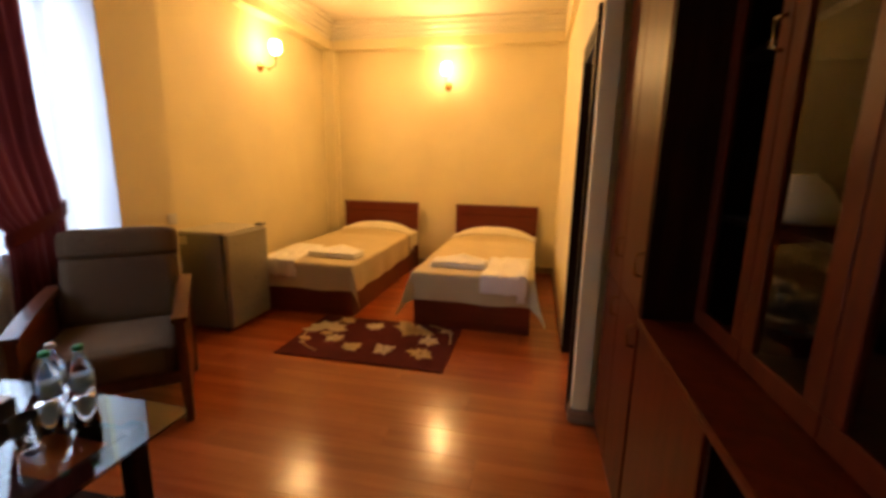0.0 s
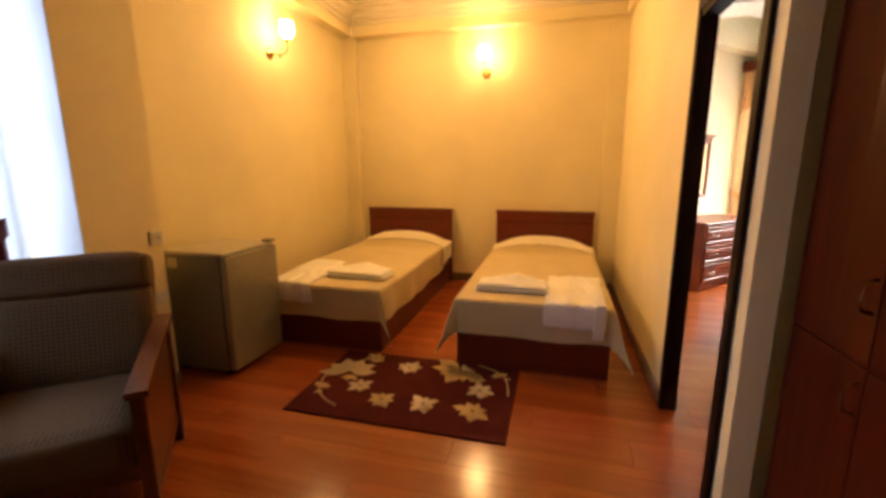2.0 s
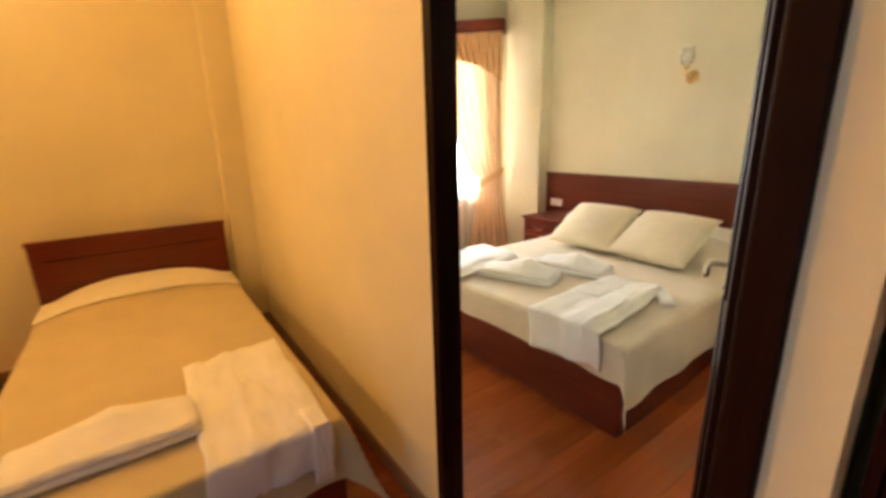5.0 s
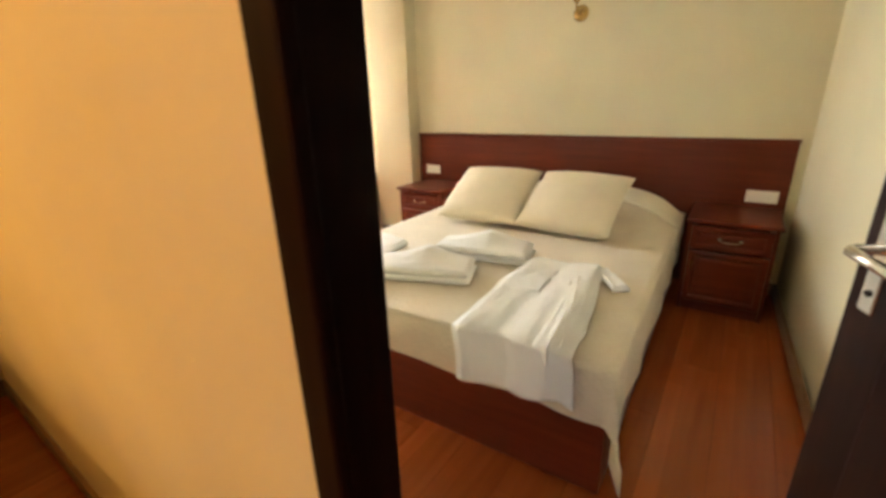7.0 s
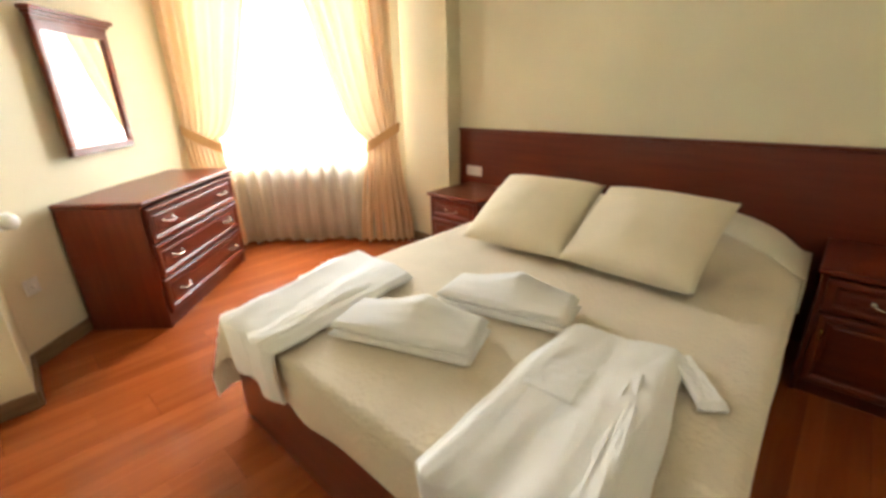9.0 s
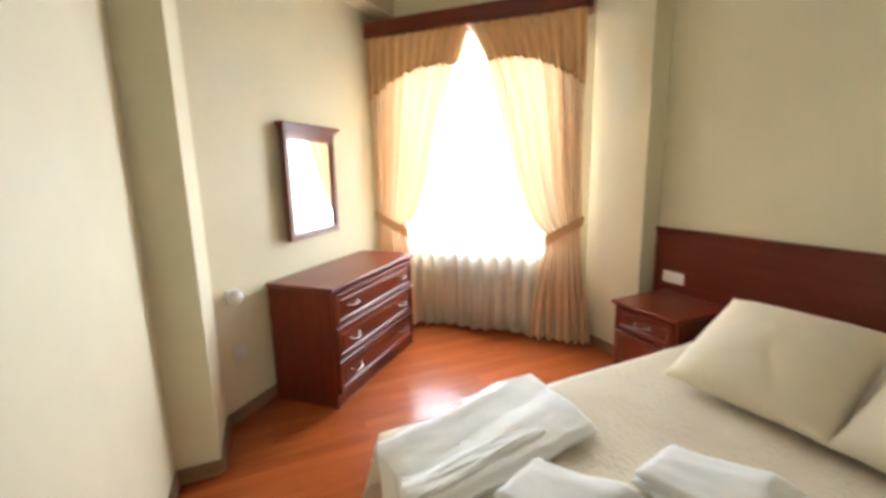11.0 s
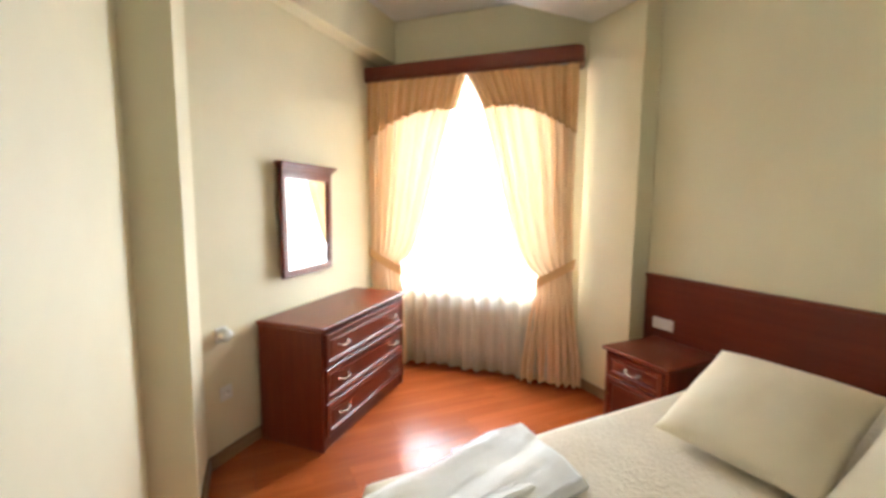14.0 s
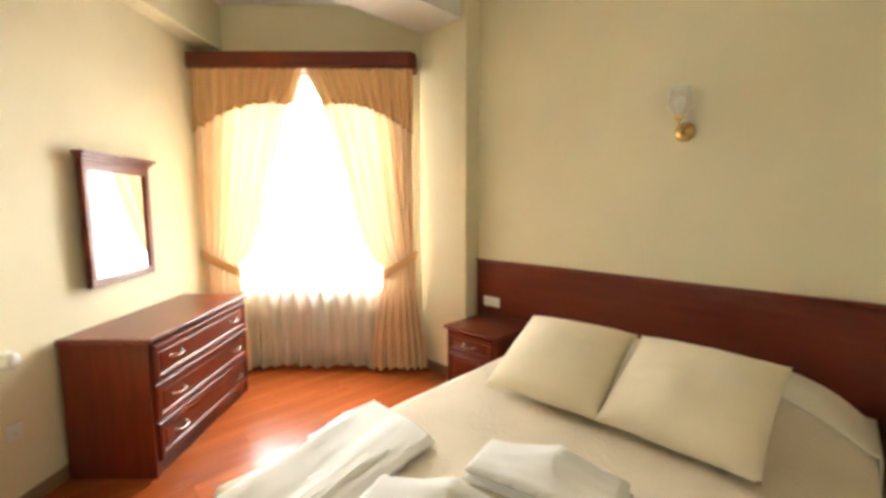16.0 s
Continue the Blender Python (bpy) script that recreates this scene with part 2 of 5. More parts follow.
def upholstery():
    """Grey-brown woven fabric with a regular dotted pattern."""
    m, nt, p = shader("dotted_upholstery", 0.9)
    v = coords(nt, (1, 1, 1))
    cells = node(nt, "ShaderNodeTexVoronoi", Scale=58.0, Randomness=0.12)
    nt.links.new(v, cells.inputs["Vector"])
    col = ramp(nt, cells.outputs["Distance"], [(0.22, (0.046, 0.028, 0.016)), (0.36, (0.138, 0.092, 0.054))])
    nt.links.new(col, p.inputs["Base Color"])
    bump(nt, p, cells.outputs["Distance"], 0.3, 0.001)
    p.inputs["Specular IOR Level"].default_value = 0.15
    return m


UPHOLSTERY = upholstery()


# ---- building helpers ----
def mesh_of(name, bm, material, smooth=False):
    me = bpy.data.meshes.new(name)
    bmesh.ops.recalc_face_normals(bm, faces=bm.faces)
    bm.to_mesh(me)
    bm.free()
    if material:
        me.materials.append(material)
    if smooth:
        for poly in me.polygons:
            poly.use_smooth = True
    return me


def part(name, bm, material, parent=None, label="", smooth=False, m=None):
    ob = new(name, mesh_of(name, bm, material, smooth))
    if parent:
        ob.parent = parent
    if m:
        ob.matrix_basis = m
    return tagged(ob, label)


def thing(name, label, category, m=None, group="", kind=""):
    ob = new(name)
    ob.empty_display_size = 0.1
    if m:
        ob.matrix_basis = m
    return tagged(ob, label, category, group, kind)


def add_box(bm, x0, y0, z0, x1, y1, z1, bevel=0.0, seg=2):
    m = Matrix.Translation(((x0 + x1) / 2, (y0 + y1) / 2, (z0 + z1) / 2)) @ Matrix.Diagonal((abs(x1 - x0), abs(y1 - y0), abs(z1 - z0), 1))
    made = bmesh.ops.create_cube(bm, size=1, matrix=m)
    if bevel:
        edges = list({e for v in made["verts"] for e in v.link_edges})
        bmesh.ops.bevel(bm, geom=edges, offset=bevel, segments=seg, profile=0.5, affect="EDGES")
    return bm


def cube(x0, y0, z0, x1, y1, z1, bevel=0.0, seg=2):
    return add_box(bmesh.new(), x0, y0, z0, x1, y1, z1, bevel, seg)


def prism(points, z0, z1):
    """A polygon of the plan, raised from z0 to z1."""
    bm = bmesh.new()
    low = [bm.verts.new((x, y, z0)) for x, y in points]
    high = [bm.verts.new((x, y, z1)) for x, y in points]
    bm.faces.new(low), bm.faces.new(high)
    n = len(points)
    for i in range(n):
        bm.faces.new((low[i], low[(i + 1) % n], high[(i + 1) % n], high[i]))
    return bm


def lathe(profile, n=24):
    """Turned shape: profile of (radius, height)."""
    bm = bmesh.new()
    rings = [[bm.verts.new((r * math.cos(2 * math.pi * i / n), r * math.sin(2 * math.pi * i / n), z)) for i in range(n)] for r, z in profile]
    for a, b in zip(rings, rings[1:]):
        for i in range(n):
            bm.faces.new((a[i], a[(i + 1) % n], b[(i + 1) % n], b[i]))
    for ring in (rings[0], rings[-1]):
        bm.faces.new(ring)
    return bm


def tube(points, radius, n=8):
    """A round bar through the points."""
    bm = bmesh.new()
    pts = [Vector(p) for p in points]
    rings = []
    for i, p in enumerate(pts):
        d = (pts[min(i + 1, len(pts) - 1)] - pts[max(i - 1, 0)]).normalized()
        side = d.cross(Vector((0, 0, 1)))
        if side.length < 0.01:
            side = d.cross(Vector((1, 0, 0)))
        side.normalize()
        up = side.cross(d)
        rings.append([bm.verts.new(p + radius * (math.cos(2 * math.pi * k / n) * side + math.sin(2 * math.pi * k / n) * up)) for k in range(n)])
    for a, b in zip(rings, rings[1:]):
        for k in range(n):
            bm.faces.new((a[k], a[(k + 1) % n], b[(k + 1) % n], b[k]))
    bm.faces.new(rings[0]), bm.faces.new(rings[-1])
    return bm


def sheet(f, nu, nv, thick=0.0):
    """A surface f(s, t) on a grid, with a thickness below it."""
    bm = bmesh.new()
    grid = [[bm.verts.new(f(i / nu, j / nv)) for j in range(nv + 1)] for i in range(nu + 1)]
    for i in range(nu):
        for j in range(nv):
            bm.faces.new((grid[i][j], grid[i + 1][j], grid[i + 1][j + 1], grid[i][j + 1]))
    if thick:
        bmesh.ops.recalc_face_normals(bm, faces=bm.faces)
        bm.normal_update()
        under = [[bm.verts.new(v.co - v.normal * thick) for v in row] for row in grid]
        for i in range(nu):
            for j in range(nv):
                bm.faces.new((under[i][j + 1], under[i + 1][j + 1], under[i + 1][j], under[i][j]))
        rim = [(i, 0) for i in range(nu)] + [(nu, j) for j in range(nv)] + [(i, nv) for i in range(nu, 0, -1)] + [(0, j) for j in range(nv, 0, -1)]
        for (i, j), (k, l) in zip(rim, rim[1:] + rim[:1]):
            bm.faces.new((grid[i][j], grid[k][l], under[k][l], under[i][j]))
    return bm


def smooth_step(a, b, x):
    t = max(0.0, min(1.0, (x - a) / (b - a)))
    return t * t * (3 - 2 * t)


def wob(x, y, k=0.0, s=3.0):
    return noise.noise((x * s, y * s, k))


# ---- structure ----
XL, XR, YN, YS = -1.83, 1.257, 4.70, -2.3          # bed-sitting room
XB, XE, YB = 1.320, 4.30, 1.64                     # bedroom: door wall, headboard wall, south wall
ZC, ZB = 3.05, 2.98
DY0, DY1, DZ = 1.465, 2.245, 2.05                    # doorway


def wall(name, bm, material, label):
    return tagged(part(name, bm, material), label, "wall", kind="structure")


def wall_with_hole(x0, x1, z1, hx0, hx1, hz0, hz1, y0, y1):
    """A wall along local x from y0 to y1 thick, with one opening."""
    bm = bmesh.new()
    xs, zs = (x0, hx0, hx1, x1), (0, hz0, hz1, z1)
    v = {(i, j, k): bm.verts.new((xs[i], (y0, y1)[k], zs[j])) for i in range(4) for j in range(4) for k in range(2)}
    solid = {(i, j) for i in range(3) for j in range(3)} - {(1, 1)}
    for i, j in solid:
        for k in range(2):
            bm.faces.new((v[i, j, k], v[i + 1, j, k], v[i + 1, j + 1, k], v[i, j + 1, k]))
        for di, dj, a, b in ((-1, 0, (i, j), (i, j + 1)), (1, 0, (i + 1, j), (i + 1, j + 1)), (0, -1, (i, j), (i + 1, j)), (0, 1, (i, j + 1), (i + 1, j + 1))):
            if (i + di, j + dj) not in solid:
                bm.faces.new((v[(*a, 0)], v[(*b, 0)], v[(*b, 1)], v[(*a, 1)]))
    return bm


wall("wall_north", cube(XL - 0.3, YN, 0, XB - 0.02, YN + 0.2, ZC), WALL, "cream painted plaster wall behind the single beds")
wall("wall_west", cube(XL - 0.27, 1.80, 0, XL, YN, ZC), WALL, "cream painted plaster side wall")
wall("wall_pier", cube(XL - 0.27, 1.375, 0, -1.60, 1.80, ZC), WALL, "cream plaster pier beside the window")
ob = part("wall_window", wall_with_hole(YS, 1.372, ZC, WA0, 1.371, WAZ0, WAZ1, 0, 0.2), WALL, m=M_WA)
tagged(ob, "cream plaster wall around the curtained window", "wall", kind="structure")
wall("window_reveal", cube(-1.90, 1.370, 0.0, -1.603, 1.3745, ZC), REVEAL, "pale grey plaster window reveal in daylight")
wall("wall_south", cube(XL - 0.3, YS - 0.2, 0, 2.2, YS, ZC), WALL, "cream painted plaster back wall")
wall("wall_door", prism([(XR, DY1), (XB - 0.004, DY1), (1.364, 4.50), (1.396, YN), (XR, YN)], 0, ZC), WALL, "cream painted partition wall beside the doorway")
wall("wall_lintel", cube(XR, DY0, DZ, XB, DY1, ZC), WALL, "cream painted wall over the doorway")
wall("wall_stub", cube(1.238, 1.345, 0, XB, DY0, ZC), WALL, "short cream wall end between doorway and wardrobe")
wall("wall_behind_wardrobe", cube(1.95, YS, 0, 2.05, 1.40, ZC), WALL, "cream plaster wall behind the wardrobe")
wall("wall_bedroom_south", prism([(XB, 1.40), (XE + 0.2, 1.40), (XE + 0.2, 1.66), (XB, 1.46)], 0, ZC), WALL_B, "cream painted bedroom wall beside the bedside cabinet")
wall("wall_headboard", cube(XE, YB - 0.12, 0, XE + 0.2, 4.99, ZC), WALL_B, "cream painted bedroom wall behind the headboard")
wall("wall_pilaster", cube(4.15, 4.47, 0, XE, 4.975, ZC), WALL_B, "cream plaster pilaster beside the bedroom window")
wall("wall_pillar", prism([(1.364, 4.50), (1.55, 4.50), (1.56, 4.89), (1.45, 5.4), (1.364, 5.4)], 0, ZC), WALL_B, "cream plaster pillar in the bedroom corner")
wall("wall_lining", prism([(XB - 0.004, DY1), (XB, DY1), (1.368, 4.50), (1.364, 4.50)], 0, ZC), WALL_B, "pale cream bedroom side of the partition wall")
wall("wall_mirror", prism([(1.56, 4.89), (2.895 + 0.12, 6.225 + 0.12), (2.75, 6.5), (1.40, 5.2)], 0, ZC), WALL_B, "cream painted bedroom wall behind the dresser")
ob = part("wall_bay", wall_with_hole(-2.40, -0.40, ZC, WB0, WB1, WBZ0, WBZ1, 0, 0.22), WALL_B, m=M_WB)
tagged(ob, "cream painted wall around the bedroom window", "wall", kind="structure")

# ceilings and beams
tagged(part("ceiling", cube(XL - 0.3, YS - 0.2, ZC, XB, YN + 0.2, ZC + 0.15), CEIL), "cream painted ceiling of the room", "ceiling", kind="structure")
tagged(part("ceiling_wardrobe", cube(XB, YS - 0.2, ZC, 2.2, YB - 0.12, ZC + 0.15), CEIL), "cream painted ceiling over the wardrobe", "ceiling", kind="structure")
tagged(part("ceiling_bedroom", cube(XB, YB - 0.12, ZB, XE + 0.3, 7.0, ZB + 0.22), CEIL_B), "off-white painted bedroom ceiling", "ceiling", kind="structure")
tagged(part("beam_bedroom", cube(1.40, 4.53, 2.76, XE - 0.002, 4.95, ZB), CEIL_B), "plastered beam across the bedroom ceiling", "beam", kind="structure")
tagged(part("beam_mirror_wall", prism([(1.60, 4.951), (2.90, 6.219), (3.02, 6.095), (1.735, 4.951)], 2.63, ZB), WALL_B), "plastered beam over the mirror wall", "beam", kind="structure")
bm = bmesh.new()
for b in ((XL, YN - 0.14, 2.76, XR, YN, ZC), (XL, YS, 2.76, XL + 0.14, YN - 0.14, ZC), (XR - 0.05, YS, 2.76, XR, YN - 0.14, ZC)):
    add_box(bm, *b)
tagged(part("beam_border", bm, WALL), "cream plastered border beam under the ceiling", "beam", kind="structure")


def cornice(name, x0, y0, x1, y1, inx, iny):
    """Crown moulding with three steps along a line of the ceiling."""
    prof = [(0.0, 2.87), (0.015, 2.87), (0.02, 2.90), (0.045, 2.915), (0.05, 2.94), (0.085, 2.97), (0.10, 3.01), (0.14, 3.02), (0.145, ZC), (0.0, ZC)]
    bm = bmesh.new()
    ends = []
    for x, y, e in ((x0, y0, 1), (x1, y1, -1)):
        ends.append([bm.verts.new((x + inx * d, y + iny * d, z)) for d, z in prof])
    n = len(prof)
    for i in range(n):
        bm.faces.new((ends[0][i], ends[0][(i + 1) % n], ends[1][(i + 1) % n], ends[1][i]))
    bm.faces.new(ends[0]), bm.faces.new(ends[1])
    tagged(part(name, bm, CEIL), "cream stepped plaster crown moulding", "cornice", kind="structure")


cornice("trim_north", XL + 0.14, YN - 0.14, XR - 0.05, YN - 0.14, 0, -1)
cornice("trim_west", XL + 0.14, YS, XL + 0.14, YN - 0.14, 1, 0)
wall("wall_pilaster_east", cube(1.075, 4.635, 0, XR, YN, 2.76), WALL, "narrow cream pilaster in the room corner")
wall("wall_pilaster_west", cube(XL, 4.60, 0, -1.67, YN, 2.76), WALL, "narrow cream pilaster in the far corner")


def skirting(name, x0, y0, x1, y1, h=0.075, t=0.014):
    d = Vector((x1 - x0, y1 - y0))
    n = Vector((-d.y, d.x)).normalized() * t
    bm = prism([(x0, y0), (x1, y1), (x1 + n.x, y1 + n.y), (x0 + n.x, y0 + n.y)], 0, h)
    top = [e for e in bm.edges if all(v.co.z > h - 0.001 for v in e.verts)]
    bmesh.ops.bevel(bm, geom=top, offset=0.005, segments=2, affect="EDGES")
    tagged(part(name, bm, SKIRT), "brown wooden skirting board along the wall", "baseboard", kind="structure")


for x0, y0, x1, y1 in ((1.075, YN, -1.67, YN), (1.075, 4.635, 1.075, YN), (XR, 4.635, 1.075, 4.635), (XR, DY1 + 0.04, XR, 4.635), (XL, 4.60, XL, 1.80), (-1.60, 1.80, -1.60, 1.375), (1.238, 1.345, 1.238, DY0 - 0.05),
                       (1.36, 1.345, 1.238, 1.345), (1.368, 4.50, XB, DY1 + 0.02), (1.55, 4.50, 1.368, 4.50), (1.56, 4.89, 1.55, 4.50), (2.895, 6.225, 1.56, 4.89), (4.147, 4.973, 2.895, 6.225),
                       (4.15, 4.47, 4.15, 4.973), (XE, 4.47, 4.15, 4.47), (XE, YB, XE, 4.47), (2.12, 1.545, XE, 1.652)):
    skirting("baseboard", x0, y0, x1, y1)

# door frame, leaf and threshold
door = thing("door_1", "open dark wenge-brown door in a dark frame between the rooms", "door", kind="structure")
part("door_jamb", cube(XR - 0.012, DY1 - 0.010, 0, XB + 0.002, DY1 + 0.002, DZ, 0.004), WENGE, door)
part("door_jamb", cube(XR - 0.012, DY0 - 0.002, 0, XB + 0.002, DY0 + 0.022, DZ, 0.004), WENGE, door)
part("door_head", cube(XR - 0.012, DY0 + 0.022, DZ - 0.04, XB + 0.002, DY1 - 0.020, DZ - 0.002, 0.004), WENGE, door)
part("casing", cube(XR - 0.020, DY1 - 0.012, 0, XR - 0.001, DY1 + 0.030, DZ + 0.055, 0.005), WENGE, door)
part("casing", cube(XR - 0.038, DY0 - 0.045, 0, XR - 0.019, DY0 + 0.012, DZ + 0.055, 0.005), WENGE, door)
part("casing", cube(XR - 0.020, DY0 + 0.012, DZ - 0.012, XR - 0.001, DY1 - 0.012, DZ + 0.055, 0.005), WENGE, door)
M_LEAF = pose(1.350, 1.512, 0, 0, 0, 20)
leaf = part("door_leaf", cube(0, -0.02, 0.008, 0.715, 0.02, DZ - 0.045, 0.003), WENGE, door, m=M_LEAF)
for z0, z1 in ((0.14, 0.92), (1.06, 1.88)):
    part("door_panel", cube(0.12, -0.026, z0, 0.595, 0.026, z1, 0.006), WENGE, leaf)
for s in (-1, 1):
    part("door_handle", tube([(0.665, s * 0.02, 0.99), (0.665, s * 0.065, 0.99), (0.655, s * 0.072, 0.99), (0.545, s * 0.072, 0.985)], 0.009), CHROME, leaf, "satin nickel lever handle", True)
    part("keyhole", lathe([(0.0, 0.0), (0.006, 0.0), (0.006, 0.003), (0.0, 0.003)], 10), WENGE, leaf, "", False, pose(0.665, s * 0.024, 0.915, -90 * s, 0, 0))
    part("handle_plate", cube(0.647, s * 0.02 - 0.004, 0.88, 0.683, s * 0.02 + 0.004, 1.06, 0.003), CHROME, leaf, "satin nickel plate")
for z in (0.25, 1.02, 1.78):
    part("hinge", tube([(XB + 0.010, DY0 + 0.030, z - 0.055), (XB + 0.010, DY0 + 0.030, z + 0.055)], 0.007), BRASS, door, "dull brass hinge barrel", True)
    part("hinge_leaf", cube(XB - 0.022, DY0 + 0.0215, z - 0.05, XB + 0.008, DY0 + 0.0245, z + 0.05, 0.001), BRASS, door, "dull brass hinge plate")


# ---- windows ----
def window(name, m, x0, x1, z0, z1, label, sill_label):
    w = thing(name, label, "window", m, kind="structure")
    fr = bmesh.new()
    y0, y1, k = 0.13, 0.19, 0.055
    for b in ((x0, y0, z0, x0 + k, y1, z1), (x1 - k, y0, z0, x1, y1, z1), (x0 + k, y0, z0, x1 - k, y1, z0 + k), (x0 + k, y0, z1 - k, x1 - k, y1, z1)):
        add_box(fr, *b, 0.006)
    part("window_frame", fr, UPVC, w)
    mid = (x0 + x1) / 2
    part("mullion", cube(mid - 0.045, y0 - 0.004, z0 + k, mid + 0.045, y1, z1 - k, 0.006), UPVC, w)
    for a, b in ((x0 + k, mid - 0.045), (mid + 0.045, x1 - k)):
        pane = part("pane", cube(a, 0.157, z0 + k, b, 0.163, z1 - k), GLASS, w)
        pane.visible_shadow = False
    part("window_sill", cube(x0, -0.05, z0 - 0.03, x1, 0.13, z0 + 0.003, 0.008), UPVC, w, sill_label)
    return w


window("window_1", M_WA, WA0, WA1 - 0.004, WAZ0, WAZ1, "white framed window flooded with bluish daylight", "white plastic window sill")
window("window_2", M_WB, WB0, WB1, WBZ0, WBZ1, "white framed bedroom window in bright daylight", "white plastic window sill")


def curtain(name, m, out_x, in_top, z_top, tie_in, tie_out, z_tie, bot_in, bot_out, depth, material, label, group, folds=9, tie_label="", z_bot=0.02, bow=0.45, tie_material=None):
    """A pleated curtain drawn back by a band. x runs along the wall, depth lies in front of it."""
    c = thing(name, label, "curtain", m, group)

    def f(s, t):
        z = z_bot + (z_top - z_bot) * t
        if z >= z_tie:
            k = (z - z_tie) / (z_top - z_tie)
            xi = tie_in + (in_top - tie_in) * (k ** (1 - bow * (1 - k)) if k > 0 else 0)
            xo = tie_out + (out_x - tie_out) * smooth_step(0, 0.35, k)
            amp = 0.012 + 0.024 * smooth_step(0.0, 0.5, k)
        else:
            k = (z_tie - z) / (z_tie - z_bot)
            xi = tie_in + (bot_in - tie_in) * smooth_step(0, 1.0, k) ** 0.8
            xo = tie_out + (bot_out - tie_out) * smooth_step(0, 1.0, k)
            amp = 0.012 + 0.030 * smooth_step(0, 0.7, k)
        x = xo + (xi - xo) * s
        y = -depth + amp * (0.75 + 0.35 * math.sin(11 * s + depth * 40)) * math.sin(2 * math.pi * folds * s + 1.6 * math.sin(5.3 * s + 1.2 * t + out_x)) + 0.018 * wob(s * 2, t * 1.5, out_x, 2.2)
        return x + 0.006 * wob(s * 4, t * 3, 3.0), y, z

    part("panel", sheet(f, folds * 12, 56, 0.0), material, c, smooth=True)

    def band(s, t):
        a = s * 2 * math.pi
        cx, rx = (tie_in + tie_out) / 2, abs(tie_in - tie_out) / 2 + 0.012
        x = cx + rx * math.cos(a)
        side = (x - cx) / rx * (1 if tie_out > tie_in else -1)
        return x, -depth + 0.048 * math.sin(a), z_tie + 0.055 * (t - 0.5) * 1.4 + 0.085 * side

    part("tieback", sheet(band, 36, 3), tie_material or material, c, tie_label, True)
    hook_x = tie_out + (0.012 if tie_out > tie_in else -0.012)
    part("hook", tube([(hook_x, -depth + 0.03, z_tie + 0.085), (hook_x, -depth * 0.4, z_tie + 0.10), (hook_x, -0.002, z_tie + 0.10)], 0.006), BRASS, c, "small brass tieback hook", True)
    return c


def net(name, m, x0, x1, z0, z1, depth, material, label, folds=15):
    def f(s, t):
        z = z0 + (z1 - z0) * t + (0.012 * math.sin(7 * s * 3) if t == 0 else 0)
        amp = 0.016 + 0.014 * (1 - t)
        return x0 + (x1 - x0) * s, -depth + amp * math.sin(2 * math.pi * folds * s + 2.2 * math.sin(5 * s) + 0.6 * t) + 0.01 * wob(s * 5, t, 8), z
    return tagged(part(name, sheet(f, folds * 12, 10), material, smooth=True, m=m), label, "curtain")


def valance(name, m, x0, x1, z_top, ends, depth, material, label, group, inner_cut=0.0, folds=11, trim=None, trim_label="golden braid trim"):
    """A gathered valance; ends: bottom heights at x0, the middle and x1; it is cut back towards the inner end x1."""
    v = thing(name, label, "valance", m, group)

    def bottom(s):
        return ends[0] * (1 - s) * (1 - 2 * s) + ends[1] * 4 * s * (1 - s) + ends[2] * s * (2 * s - 1) + 0.010 * math.sin(2 * math.pi * folds * 1.5 * s)

    def f(s, t):
        zb = bottom(s)
        z = zb + (z_top - zb) * t
        x = x0 + (x1 - x0 - inner_cut * (1 - t)) * s
        return x, -depth + (0.010 + 0.014 * (1 - t)) * math.sin(2 * math.pi * folds * s + 0.7 * math.sin(9 * s)), z

    part("panel", sheet(f, folds * 12, 14), material, v, smooth=True)
    if trim:
        part("trim", sheet(lambda s, t: tuple(Vector(f(s, 0)) + Vector((0, -0.006, 0.022 * t - 0.008))), folds * 8, 2), trim, v, trim_label, True)
    return v


# bedroom curtains
pel = thing("curtain_pelmet", "dark mahogany pelmet box with rounded ends over the bedroom window", "pelmet", M_WB)
bm = prism([(-2.388, -0.002), (-2.388, -0.20), (-2.355, -0.222), (-0.645, -0.222), (-0.60, -0.18), (-0.60, -0.002)], 2.44, 2.56)
bmesh.ops.bevel(bm, geom=[e for e in bm.edges], offset=0.012, segments=3, affect="EDGES")
part("board", bm, MAHOGANY, pel)
part("rail", cube(-2.30, -0.16, 2.428, -0.66, -0.13, 2.441, 0.003), PLASTIC, pel, "white plastic curtain rail")
for x in (-0.74, -0.98):
    part("rail_clip", cube(x - 0.03, -0.205, 2.425, x + 0.03, -0.165, 2.439, 0.004), CHROME, pel, "small shiny clip")
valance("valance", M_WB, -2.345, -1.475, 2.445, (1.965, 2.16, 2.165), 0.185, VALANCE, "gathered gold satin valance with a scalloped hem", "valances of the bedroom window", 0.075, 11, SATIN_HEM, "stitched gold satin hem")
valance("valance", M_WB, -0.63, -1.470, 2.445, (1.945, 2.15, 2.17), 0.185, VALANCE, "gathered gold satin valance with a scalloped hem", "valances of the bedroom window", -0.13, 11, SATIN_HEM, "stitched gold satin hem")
curtain("curtain", M_WB, -2.36, -1.52, 2.43, -2.06, -2.36, 0.93, -2.00, -2.30, 0.13, CURTAIN, "gold satin curtain drawn back behind the dresser", "bedroom curtains", 7, "gold satin tieback", tie_material=VALANCE)
curtain("curtain", M_WB, -0.64, -1.44, 2.43, -0.89, -0.625, 0.90, -0.99, -0.53, 0.13, CURTAIN, "long gold satin curtain drawn back with a tieback", "bedroom curtains", 7, "gold satin tieback", tie_material=VALANCE)
